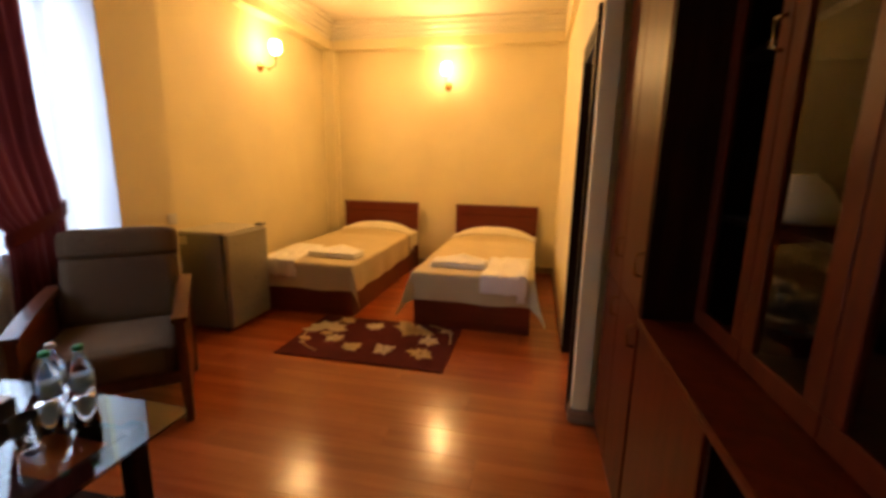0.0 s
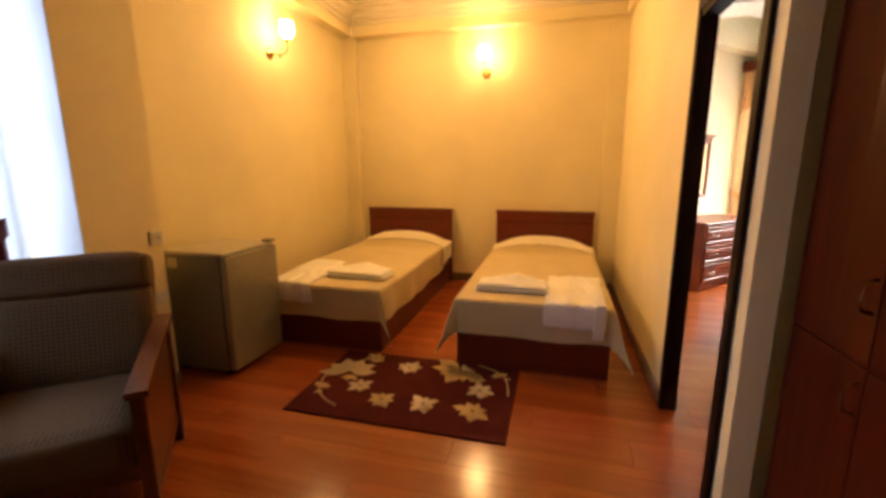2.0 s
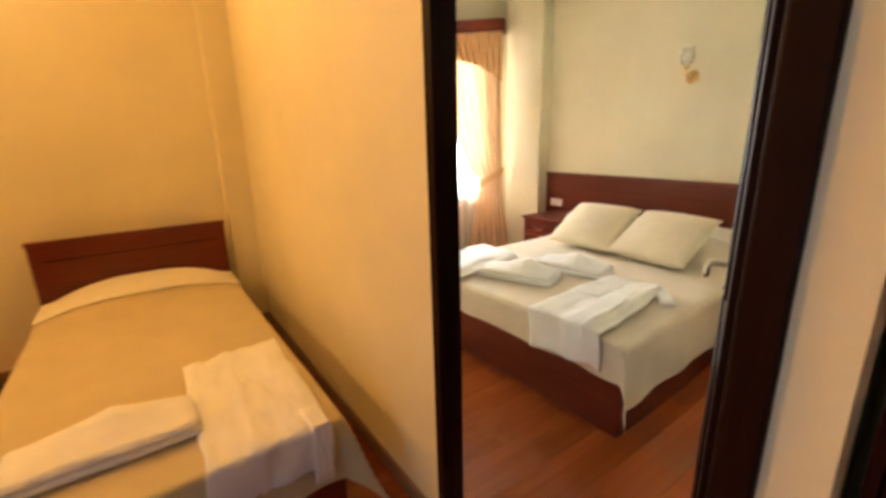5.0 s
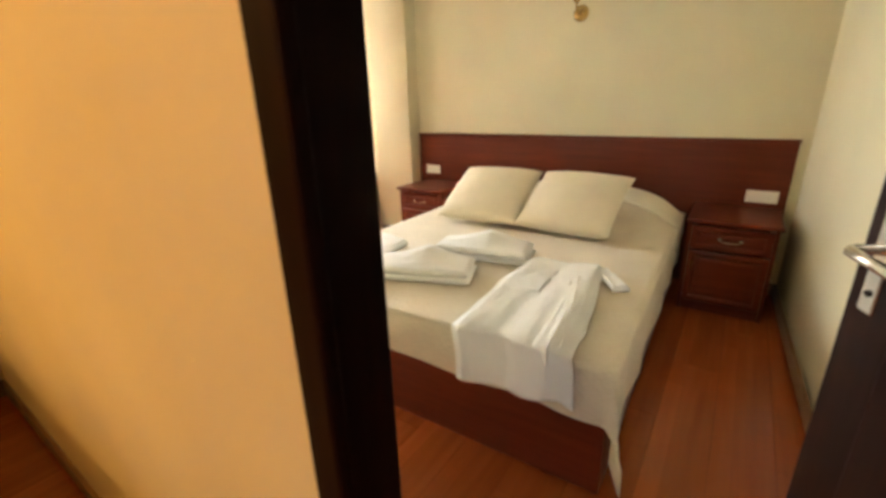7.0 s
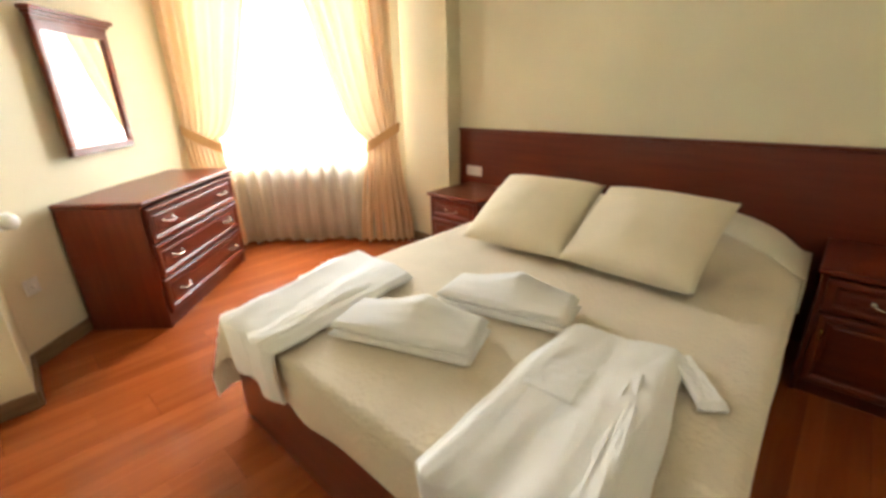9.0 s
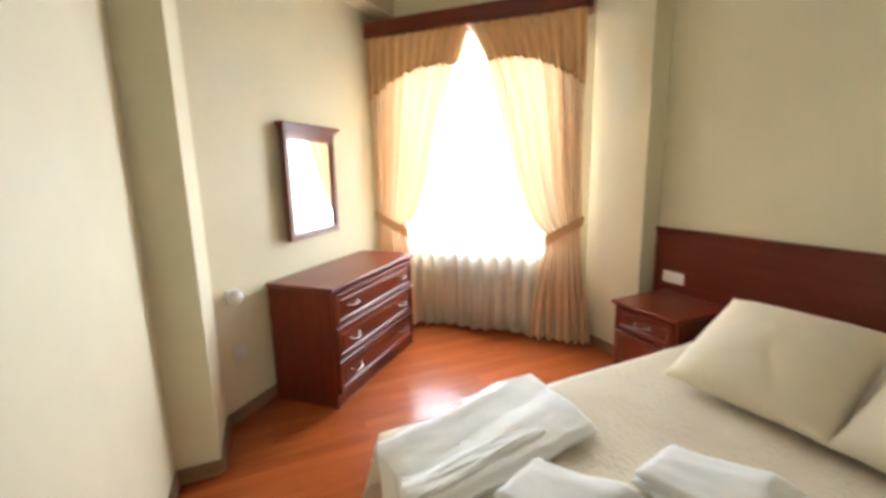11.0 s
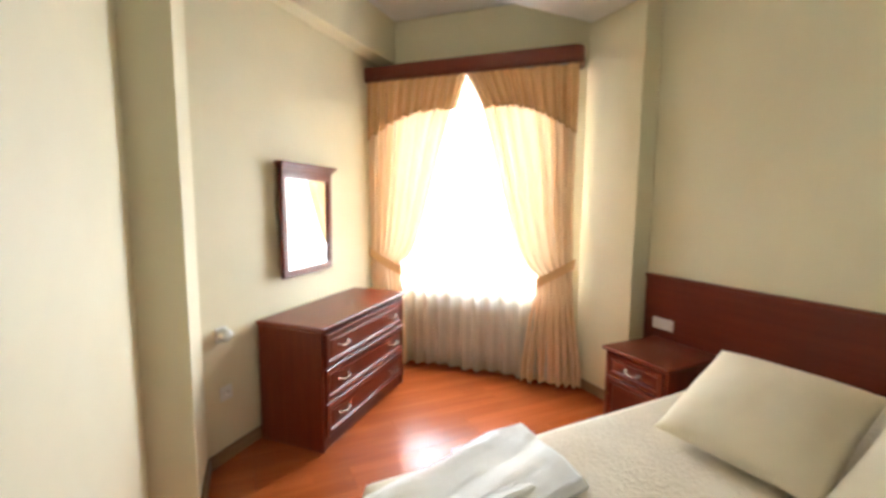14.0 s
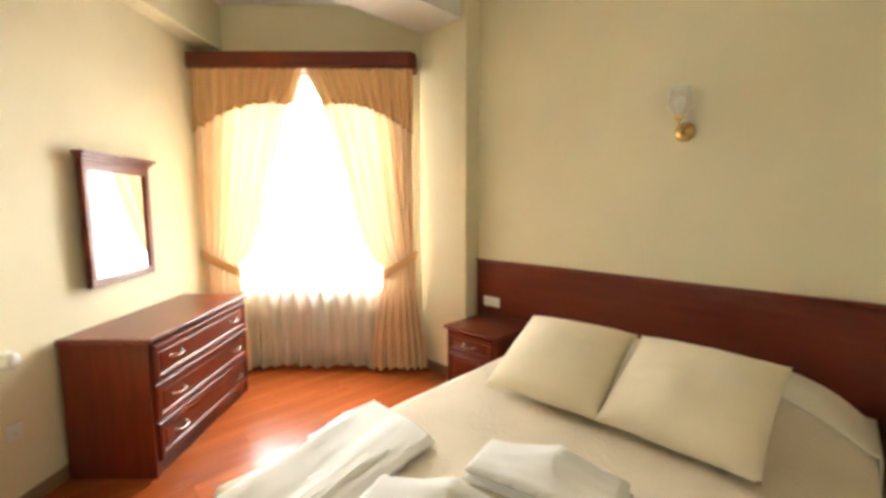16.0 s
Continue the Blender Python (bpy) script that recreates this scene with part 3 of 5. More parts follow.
net("sheer_curtain", M_WB, -2.28, -0.70, 0.03, 2.42, 0.085, SHEER, "cream sheer voile curtain across the bedroom window")

rad = thing("radiator", "white panel radiator under the bedroom window", "radiator", M_WB)
part("panel", cube(-1.78, -0.052, 0.12, -1.02, -0.022, 0.62, 0.008), RADIATOR, rad)
for i in range(15):
    x = -1.755 + i * 0.05
    part("rib", cube(x, -0.055, 0.15, x + 0.03, -0.050, 0.59, 0.002), RADIATOR, rad)
part("grille", cube(-1.78, -0.056, 0.62, -1.02, -0.018, 0.632, 0.003), RADIATOR, rad)
for x in (-1.65, -1.15):
    part("bracket", cube(x - 0.02, -0.022, 0.3, x + 0.02, -0.001, 0.5), RADIATOR, rad)
part("pipe", tube([(-1.03, -0.04, 0.12), (-1.03, -0.04, 0.0)], 0.009), RADIATOR, rad, smooth=True)
for x, w, h in ((-1.72, 0.09, 0.06), (-1.26, 0.08, 0.075)):
    b = part("sill_box", cube(x, -0.035, WBZ0 + 0.003, x + w, 0.035, WBZ0 + h, 0.006), CARD, m=M_WB)
    tagged(b, "small grey box standing on the window sill", "box")

# bed-sitting room curtains
curtain("curtain", M_WA, 1.12, 0.40, 2.62, 0.86, 1.17, 0.98, 0.84, 1.18, 0.13, BURGUNDY, "burgundy satin curtain drawn back beside the armchair", "", 8, "burgundy tieback")
net("sheer_curtain", M_WA, WA0, 1.28, 0.03, 2.60, 0.06, SHEER_W, "white sheer voile curtain across the window", 16)
valance("valance", M_WA, 0.93, -0.45, 2.66, (2.32, 1.48, 2.30), 0.19, BROWN_VAL, "dark brown swagged valance edged with gold braid", "", 0.0, 12, GOLD_TRIM)
pel = thing("curtain_pelmet", "dark wooden pelmet over the burgundy curtain", "pelmet", M_WA)
part("board", cube(-0.5, -0.21, 2.655, 1.20, -0.002, 2.75, 0.01), MAHOGANY, pel)


# ---- lamps ----
def sconce(m, lit, label, group, reach=0.185, rise=0.104):
    """Wall lamp on the plane y = 0, with the room towards -y."""
    s = thing("wall_sconce", label, "wall lamp", m, group)
    plate = lathe([(0.0, 0.0), (0.05, 0.0), (0.052, 0.006), (0.040, 0.014), (0.022, 0.022), (0.012, 0.030), (0.0, 0.032)])
    part("backplate", plate, BRASS, s, "round brass plate", True, pose(0, 0, 0, 90, 0, 0))
    part("arm", tube([(0, -0.025, 0), (0, -reach * 0.5, -0.016), (0, -reach + 0.030, -0.008), (0, -reach + 0.005, 0.025), (0, -reach, rise - 0.019)], 0.007), BRASS, s, "", True)
    part("knob", lathe([(0.0, -0.016), (0.011, -0.012), (0.016, 0), (0.011, 0.012), (0.0, 0.016)], 16), BRASS, s, "", True, pose(0, -reach * 0.55, -0.032))
    part("cup", lathe([(0.0, 0.0), (0.013, 0.0), (0.022, 0.008), (0.026, 0.02), (0.022, 0.024), (0.0, 0.024)]), BRASS, s, "", True, pose(0, -reach, rise - 0.024))
    outer = [(0.024, 0.0), (0.046, 0.022), (0.058, 0.055), (0.056, 0.09), (0.047, 0.118), (0.052, 0.135)]
    inner = [(r - 0.003, z + 0.001) for r, z in reversed(outer)]
    bm = bmesh.new()
    n = 28
    prof = outer + inner
    rings = [[bm.verts.new((r * (1 + 0.03 * math.cos(8 * 2 * math.pi * i / n)) * math.cos(2 * math.pi * i / n), r * (1 + 0.03 * math.cos(8 * 2 * math.pi * i / n)) * math.sin(2 * math.pi * i / n), z)) for i in range(n)] for r, z in prof]
    for a, b in zip(rings, rings[1:]):
        for i in range(n):
            bm.faces.new((a[i], a[(i + 1) % n], b[(i + 1) % n], b[i]))
    part("shade", bm, LAMP_ON if lit else THIN_GLASS, s, "glowing opal tulip glass" if lit else "clear tulip glass", True, pose(0, -reach, rise))
    part("lamp_bulb", lathe([(0.0, 0.0), (0.012, 0.0), (0.014, 0.02), (0.026, 0.05), (0.027, 0.065), (0.018, 0.085), (0.0, 0.092)], 16), LAMP_ON if lit else PLASTIC, s, "", True, pose(0, -reach, rise + 0.002))
    return s


sconce(pose(-0.165, YN, 2.31), True, "lit brass wall sconce with a glowing tulip shade above the beds", "lit sconces")
sconce(pose(XL, 3.26, 2.29, 0, 0, 90), True, "lit brass wall sconce on the side wall", "lit sconces")
sconce(pose(XE, 3.03, 1.785, 0, 0, -90), False, "unlit brass wall sconce with a clear tulip glass", "", 0.115, 0.075)


# ---- beds ----
def bed_map(w, l, ztop, a, b, off, bumps=None, flare=0.25):
    """Cloth on a bed: a across (0..w), b from the foot (0) to the head. What lies outside hangs down."""
    ox = -a if a < 0 else (a - w if a > w else 0.0)
    oy = -b if b < 0 else 0.0
    hang = math.hypot(ox, oy)
    x, y = min(max(a, 0), w), max(b, 0)
    r = 0.010
    out = r * (1 - math.exp(-hang / r)) + off
    if hang > 0:
        sx = (-1 if a < 0 else 1) if ox else 0
        lean = flare * min(ox, oy)
        x += sx * (out * ox / hang + lean)
        y -= out * oy / hang + lean if oy else 0
        z = ztop - max(0, hang - 0.012) + off
    else:
        z = ztop + off
    if bumps:
        z += bumps(x, max(b, 0)) * (1 if hang == 0 else max(0, 1 - hang * 6))
    return x, y, z


def bedspread(w, l, ztop, side, foot, bumps, seed, flare=0.25):
    def f(s, t):
        a = -side + (w + 2 * side) * s
        b = -foot + (l + foot) * t
        x, y, z = bed_map(w, l, ztop, a, b, 0.006, bumps, flare)
        hang = max(0, -a, a - w, -b)
        k = smooth_step(0.02, 0.2, hang)
        ripple = 0.009 * k * math.sin(13 * (b if (a < 0 or a > w) else a) + 3 * wob(a, b, seed, 2))
        if a < 0 or a > w:
            x += ripple * (-1 if a < 0 else 1)
        elif b < 0:
            y -= ripple
        z += 0.004 * wob(a, b, seed, 5) + 0.012 * k * wob(a, b, seed + 4, 3)
        return x, y, z
    return sheet(f, 64, 84)


def laid_cloth(w, l, ztop, quad, seed, bumps=None, folds=5, lift=0.016, amp=0.006, thick=0.010, wild=1.0, plump=0.0):
    """A cloth laid on a bed: quad of four plan corners, run over the edge where they lie outside."""
    c = [Vector(q) for q in quad]

    def f(s, t):
        p = (c[0] * (1 - s) + c[1] * s) * (1 - t) + (c[3] * (1 - s) + c[2] * s) * t
        edge = min(s, 1 - s, t, 1 - t)
        a = p.x + 0.012 * wild * wob(s * 2, t * 2, seed, 3)
        b = p.y + 0.012 * wild * wob(s * 2, t * 2, seed + 3, 3)
        x, y, z = bed_map(w, l, ztop, a, b, lift * (0.45 + 0.55 * smooth_step(0, 0.09, edge)) + thick * 0.5 + plump * math.sin(math.pi * s) ** 0.6 * math.sin(math.pi * min(1, 0.15 + t * 0.9)) ** 0.5, bumps, 0.1)
        crease = 1 - abs(2 * wob(s * folds * 0.5, t * 0.9, seed + 7, 1.6))
        ridge = amp * 1.6 * crease * crease * smooth_step(0, 0.06, edge) + wild * (0.010 * wob(s * 2, t * 2, seed, 3) + 0.004 * wob(s * 4, t * 4, seed + 2, 4))
        if b < 0:
            y -= ridge
        else:
            z += ridge
        return x, y, z
    return sheet(f, 40, 48, thick)


def folded_towel(w, d, h, peak, seed):
    """A thick folded towel with a raised fold on top."""
    bm = bmesh.new()
    nx, ny = 30, 18
    for layer, (z0, z1, k) in enumerate(((0.0, h * 0.45, 1.0), (h * 0.47, h, 0.97))):
        grid = {}
        for side in (0, 1):
            for i in range(nx + 1):
                for j in range(ny + 1):
                    u, v = i / nx, j / ny
                    e = min(u, 1 - u) * w
                    g = min(v, 1 - v) * d
                    rnd = math.sqrt(max(0, 1 - max(0, 1 - e / 0.02) ** 2)) * math.sqrt(max(0, 1 - max(0, 1 - g / 0.02) ** 2))
                    mid = (z0 + z1) / 2
                    z = mid + (z1 - z0) / 2 * (1 if side else -1) * rnd
                    if side and layer:
                        ridge = max(0, 1 - abs(u - 0.55) / 0.5) * max(0, min(1, v * 1.5))
                        z += peak * ridge ** 1.5 + 0.004 * wob(u * 2, v * 2, seed, 3)
                    grid[side, i, j] = bm.verts.new(((u - 0.5) * w * k, (v - 0.5) * d * k + 0.01 * wob(u, layer, seed, 2), z))
            for i in range(nx):
                for j in range(ny):
                    bm.faces.new([grid[side, i, j], grid[side, i + 1, j], grid[side, i + 1, j + 1], grid[side, i, j + 1]])
    bmesh.ops.remove_doubles(bm, verts=bm.verts, dist=0.0004)
    return bm


def pillow(w, d, h, seed):
    bm = bmesh.new()
    n = 26
    for side in (1, -1):
        g = []
        for i in range(n + 1):
            row = []
            for j in range(n + 1):
                u, v = 2 * i / n - 1, 2 * j / n - 1
                puff = max(0, (1 - u * u) * (1 - v * v)) ** 0.46
                pin = 1 - 0.05 * (1 - v * v) * abs(u) ** 3
                pin2 = 1 - 0.05 * (1 - u * u) * abs(v) ** 3
                z = side * h / 2 * puff + (0.012 * wob(u, v, seed, 1.6) + 0.006 * wob(u, v, seed + 6, 4.2)) * puff + 0.010 * (u * u * v * v) * wob(u, v, seed + 2, 0.9)
                row.append(bm.verts.new((u * w / 2 * pin, v * d / 2 * pin2, z)))
            g.append(row)
        for i in range(n):
            for j in range(n):
                bm.faces.new((g[i][j], g[i + 1][j], g[i + 1][j + 1], g[i][j + 1]))
    bmesh.ops.remove_doubles(bm, verts=bm.verts, dist=0.0004)
    return bm


def single_bed(m, w, l, seed):
    """Head at +y, foot at y = 0; x from 0 to w."""
    b = thing("single_bed", "made single bed with dark mahogany frame and beige bedspread", "bed", m, "single beds")
    part("footboard", cube(0, 0, 0, w, 0.022, 0.235, 0.004), MAHOGANY, b)
    for x in (0, w - 0.022):
        part("side_rail", cube(x, 0.022, 0.0, x + 0.022, l, 0.235, 0.004), MAHOGANY, b)
    hb = part("headboard", cube(-0.030, l, 0.0, w + 0.030, l + 0.028, 0.825, 0.004), MAHOGANY, b)
    part("top_rail", cube(-0.037, l - 0.006, 0.825, w + 0.037, l + 0.034, 0.848, 0.006), MAHOGANY, hb)
    part("panel_groove", cube(0.03, l - 0.004, 0.725, w - 0.03, l + 0.001, 0.731), WENGE, hb)
    part("mattress", cube(0.012, 0.012, 0.14, w - 0.012, l - 0.005, 0.455, 0.04, 3), MATTRESS, b, "pale mattress")

    def bumps(x, y):
        return 0.115 * smooth_step(l - 0.52, l - 0.22, y) * (1 - 0.9 * smooth_step(l - 0.08, l + 0.02, y)) * (max(0, 1 - abs(2 * x / w - 1) ** 2.6))
    return b, bumps


def made_single(m, w, l, seed):
    b, bumps = single_bed(m, w, l, seed)
    part("bedspread", bedspread(w, l - 0.30, 0.462, 0.27, 0.25, bumps, seed, 0.45), SPREAD, b, "beige quilted bedspread", True)
    # turned-down sheet over the pillow

    def f(s, t):
        a = -0.20 + (w + 0.40) * s
        y = l - 0.36 + 0.352 * t
        x, yy, z = bed_map(w, l, 0.462, a, y, 0.018, bumps, 0)
        return x, yy, z + 0.004 * wob(s * 3, t, seed, 3)
    part("sheet_fold", sheet(f, 60, 16, 0.008), SHEET, b, "cream turned-down sheet", True)
    return b, bumps


BW, BL = 0.975, 2.08
M_BR = pose(0.022, 2.50, 0)
M_BLF = pose(-1.5275, 2.53, 0)
bed_r, bump_s = made_single(M_BR, BW, BL, 1.0)
bed_l, _ = made_single(M_BLF, BW, BL - 0.02, 5.0)

for m, quad, seed in ((M_BR, ((0.565, -0.165), (0.935, -0.165), (0.955, 0.74), (0.575, 0.70)), 2.0), (M_BLF, ((0.10, -0.15), (0.445, -0.16), (0.33, 0.74), (0.00, 0.78)), 6.0)):
    t = part("bath_towel", laid_cloth(BW, BL, 0.468, quad, seed, None, 3, 0.012, 0.005, 0.016), TOWEL, smooth=True, m=m)
    tagged(t, "white bath towel draped over the foot of the bed", "towel", "towels on the single beds")
    if seed < 3:
        part("strap", laid_cloth(BW, BL, 0.468, ((0.865, -0.225), (0.93, -0.225), (0.93, 0.10), (0.868, 0.10)), 8.0, None, 1, 0.030, 0.002, 0.010, 0.3), TOWEL, t, smooth=True)
for m, x, y, rz, seed in ((M_BR, 0.34, 0.28, 1, 3.0), (M_BLF, 0.675, 0.32, -3, 4.0)):
    t = part("folded_towel", folded_towel(0.50, 0.21, 0.056, 0.045, seed), TOWEL, smooth=True, m=m @ pose(x, y, 0.472, 0, 0, rz))
    tagged(t, "folded white hand towel on the bedspread", "towel", "folded towels")

# double bed: head towards +x, foot at x = 2.15
DW, DL, DZT = 1.585, 2.07, 0.475
M_DB = pose(2.14, 3.765, 0, 0, 0, -88.4)      # local x runs to -y, local y to +x
dbl = thing("double_bed", "made double bed with mahogany frame and cream quilted bedspread", "bed", M_DB)
part("footboard", cube(0, 0, 0, DW, 0.026, 0.285, 0.005), MAHOGANY, dbl)
for x in (0, DW - 0.026):
    part("side_rail", cube(x, 0.026, 0, x + 0.026, DL - 0.008, 0.285, 0.005), MAHOGANY, dbl)
part("mattress", cube(0.012, 0.012, 0.16, DW - 0.012, DL - 0.012, DZT - 0.012, 0.05, 3), MATTRESS, dbl, "pale mattress")


def bump_d(x, y):
    return 0.165 * smooth_step(DL - 0.60, DL - 0.25, y) * (1 - 0.7 * smooth_step(DL - 0.08, DL, y)) * max(0, 1 - abs(2 * x / DW - 1) ** 5)


part("bedspread", bedspread(DW, DL - 0.03, DZT, 0.34, 0.20, bump_d, 9.0, 0.32), SPREAD_B, dbl, "cream quilted bedspread", True)


def near_fold(s, t):
    a = DW * 0.66 + (DW * 0.34 + 0.15) * s
    y = DL - 0.34 - 0.13 * s * s + (0.31 + 0.10 * s * s) * t
    x, yy, z = bed_map(DW, DL, DZT, a, y, 0.020, bump_d, 0)
    return x, yy, z + 0.004 * wob(s * 3, t, 3, 3)


part("sheet_fold", sheet(near_fold, 40, 16, 0.008), SHEET, dbl, "cream sheet turned over the bedspread", True)

head = thing("headboard_panel", "long mahogany headboard panel on the wall behind the double bed", "headboard")
part("board", cube(4.268, 1.70, 0.0, XE - 0.015, 4.45, 0.955, 0.003), wood("headboard_wood", (0.105, 0.014, 0.004), (0.155, 0.024, 0.007), (14, 1.0, 14), 0.33, False, 0.03, gloss=0.4), head)
part("top_rail", cube(4.258, 1.695, 0.955, XE - 0.002, 4.455, 0.975, 0.005), MAHOGANY, head)

for a, b, rz, seed in ((0.490, 1.385, 1.5, 1.0), (1.050, 1.375, -4.0, 2.0)):
    c = part("cushion", pillow(0.565, 0.53, 0.20, seed), CUSHION, smooth=True, m=M_DB @ pose(a, b, 0.650, 29, 0, rz))
    tagged(c, "square cream linen cushion leaning towards the headboard", "cushion", "cushions on the double bed")


def draped_robe(quad, seed, folds, lift, amp, thick, twist):
    """A heavy terry robe lying lengthways and hanging over the foot, with long soft folds that fan out."""
    c = [Vector(q) for q in quad]

    def f(s, t):
        bulge = 0.012 * math.sin(math.pi * t) * (2 * s - 1)
        p = (c[0] * (1 - s) + c[1] * s) * (1 - t) + (c[3] * (1 - s) + c[2] * s) * t
        edge = min(s, 1 - s) * 3
        a = p.x + bulge + 0.018 * wob(0.0 if s < 0.5 else 4.0, t * 3, seed, 1.7)
        b = p.y + 0.016 * wob(s * 2.2, 0.0 if t < 0.5 else 5.0, seed + 3, 1.9)
        x, y, z = bed_map(DW, DL, DZT + 0.008, a, b, lift * (0.35 + 0.65 * smooth_step(0, 0.3, edge)) + thick, None, 0.1)
        w = s + twist * (t - 0.5) + 0.05 * wob(s * 3, t * 2, seed + 9, 1.3)
        fold = math.sin(2 * math.pi * folds * w) + 0.28 * math.sin(2 * math.pi * folds * 2.3 * w + seed)
        ridge = amp * fold * smooth_step(0, 0.35, edge) * (0.55 + 0.6 * (1 - t)) + 0.009 * wob(s * 1.6, t * 2.2, seed + 2, 2.0) + 0.002 * wob(s * 7, t * 7, seed + 5, 2.0)
        if b < 0:
            y -= max(0.0, ridge + amp)
        else:
            z += max(-lift * 0.5, ridge)
        return x, y, z
    return sheet(f, 64, 72, thick)


# robes and towels on the double bed, in the bed's own plan (across from the window side, along from the foot)
for quad, seed, twist, label in ((((0.12, -0.175), (0.46, -0.195), (0.35, 0.65), (-0.07, 0.67)), 11.0, 0.30, "white terry bathrobe laid over the window side of the foot"),
                                 (((1.075, -0.225), (1.49, -0.19), (1.39, 0.74), (1.045, 0.665)), 12.0, -0.12, "white terry bathrobe laid over the foot of the bed")):
    r = thing("bathrobe", label, "bathrobe", M_DB, "bathrobes")
    part("body", draped_robe(quad, seed, 1.7, 0.028, 0.0085, 0.012, twist), TOWEL, r, smooth=True)
    sleeve = ((0.34, -0.10), (0.42, -0.10), (0.32, 0.50), (0.22, 0.50)) if seed < 11.5 else ((1.36, -0.12), (1.45, -0.12), (1.37, 0.60), (1.29, 0.60))
    part("sleeve", laid_cloth(DW, DL, DZT + 0.008, sleeve, seed + 1, None, 2, 0.030, 0.004, 0.010, 0.5, 0.016), TOWEL, r, smooth=True)
    if seed > 11.5:
        part("pocket", laid_cloth(DW, DL, DZT + 0.008, ((1.09, 0.30), (1.25, 0.31), (1.24, 0.50), (1.08, 0.49)), seed + 4, None, 1, 0.038, 0.001, 0.005, 0.3), TOWEL, r, smooth=True)
        part("belt", laid_cloth(DW, DL, DZT + 0.008, ((1.47, 0.53), (1.53, 0.57), (1.40, 0.76), (1.34, 0.73)), seed + 2, None, 1, 0.020, 0.003, 0.014, 0.4), TOWEL, r, smooth=True)
for x, y, rz, seed in ((0.665, 0.325, 19, 21.0), (0.800, 0.690, 11, 22.0)):
    t = part("folded_towel", folded_towel(0.50, 0.215, 0.062, 0.055, seed), TOWEL, smooth=True, m=M_DB @ pose(x, y, DZT + 0.010, 0, 0, rz))
    tagged(t, "folded white towel with a peaked fold on the double bed", "towel", "folded towels")


# ---- case furniture ----
def handle(parent, x, y, z, w=0.10, material=None):
    """A bow handle on a front that faces -y."""
    pts = [(x - w / 2, y, z), (x - w / 2, y - 0.018, z), (x - w / 4, y - 0.026, z - 0.007), (x, y - 0.024, z - 0.010), (x + w / 4, y - 0.026, z - 0.007), (x + w / 2, y - 0.018, z), (x + w / 2, y, z)]
    part("handle", tube(pts, 0.0036), material or CHROME, parent, "satin nickel bow handle", True)
    for s in (-1, 1):
        part("rosette", lathe([(0.0, 0.0), (0.010, 0.0), (0.011, 0.003), (0.006, 0.006), (0.0, 0.006)], 12), material or CHROME, parent, "", True, pose(x + s * w / 2, y, z, 90, 0, 0))


def front(name, parent, x0, x1, z0, z1, y, t=0.02, field=True):
    """A drawer or door front with a moulded frame and a raised field."""
    d = part(name, rings_bm(x0, x1, z0, z1, ((0, y), (0, y - t + 0.007), (0.004, y - t + 0.002), (0.012, y - t), (0.026, y - t), (0.032, y - t + 0.003), (0.038, y - t + 0.011), (0.046, y - t + 0.012))), MAHOGANY, parent)
    part("field", rings_bm(x0, x1, z0, z1, ((0.045, y - t + 0.014), (0.046, y - t + 0.012), (0.056, y - t + 0.008), (0.064, y - t + 0.007)), True), MAHOGANY, d)
    return d


def rings_bm(x0, x1, z0, z1, steps, fill=False):
    """Rectangles set one inside another, each (inset, depth), joined to a moulded frame or filled to a raised field."""
    bm = bmesh.new()
    rings = [[bm.verts.new(p) for p in ((x0 + k, y, z0 + k), (x1 - k, y, z0 + k), (x1 - k, y, z1 - k), (x0 + k, y, z1 - k))] for k, y in steps]
    for r, q in zip(rings, rings[1:]):
        for i in range(4):
            bm.faces.new((r[i], r[(i + 1) % 4], q[(i + 1) % 4], q[i]))
    if fill:
        bm.faces.new(rings[-1])
    else:
        bm.faces.new(list(reversed(rings[0])))
    return bm


def frame_bm(x0, x1, z0, z1, y0, y1, k):
    bm = bmesh.new()
    for b in ((x0, y0, z0, x1, y1, z0 + k), (x0, y0, z1 - k, x1, y1, z1), (x0, y0, z0 + k, x0 + k, y1, z1 - k), (x1 - k, y0, z0 + k, x1, y1, z1 - k)):
        add_box(bm, *b, 0.003)
    return bm


# dresser: local x along the mirror wall towards the window, front faces -y
M_DR = pose(1.60, 4.93, 0, 0, 0, 45) @ Matrix.Translation((0.298, -0.012, 0))
DRW, DRD, DRH = 1.05, 0.462, 0.742
dr = thing("dresser", "mahogany chest of three drawers with nickel handles under the mirror", "dresser", M_DR)
for x in (0, DRW - 0.02):
    part("side_panel", cube(x, -DRD, 0, x + 0.02, -0.016, DRH - 0.028, 0.002), MAHOGANY_V, dr)
part("back_panel", cube(0.02, -0.03, 0.05, DRW - 0.02, -0.016, DRH - 0.028), MAHOGANY_V, dr)
part("bottom", cube(0.02, -DRD, 0.07, DRW - 0.02, -0.03, 0.09), MAHOGANY, dr)
part("plinth", cube(0.02, -DRD + 0.012, 0, DRW - 0.02, -DRD + 0.03, 0.075), MAHOGANY, dr)
part("top", cube(-0.018, -DRD - 0.028, DRH - 0.028, DRW + 0.018, -0.016, DRH, 0.011, 4), MAHOGANY, dr)
for i in range(3):
    z0 = 0.085 + i * 0.207
    d = front("drawer", dr, 0.022, DRW - 0.022, z0, z0 + 0.198, -DRD)
    for x in (0.20, DRW - 0.20):
        handle(d, x, -DRD - 0.013, z0 + 0.10, 0.095)

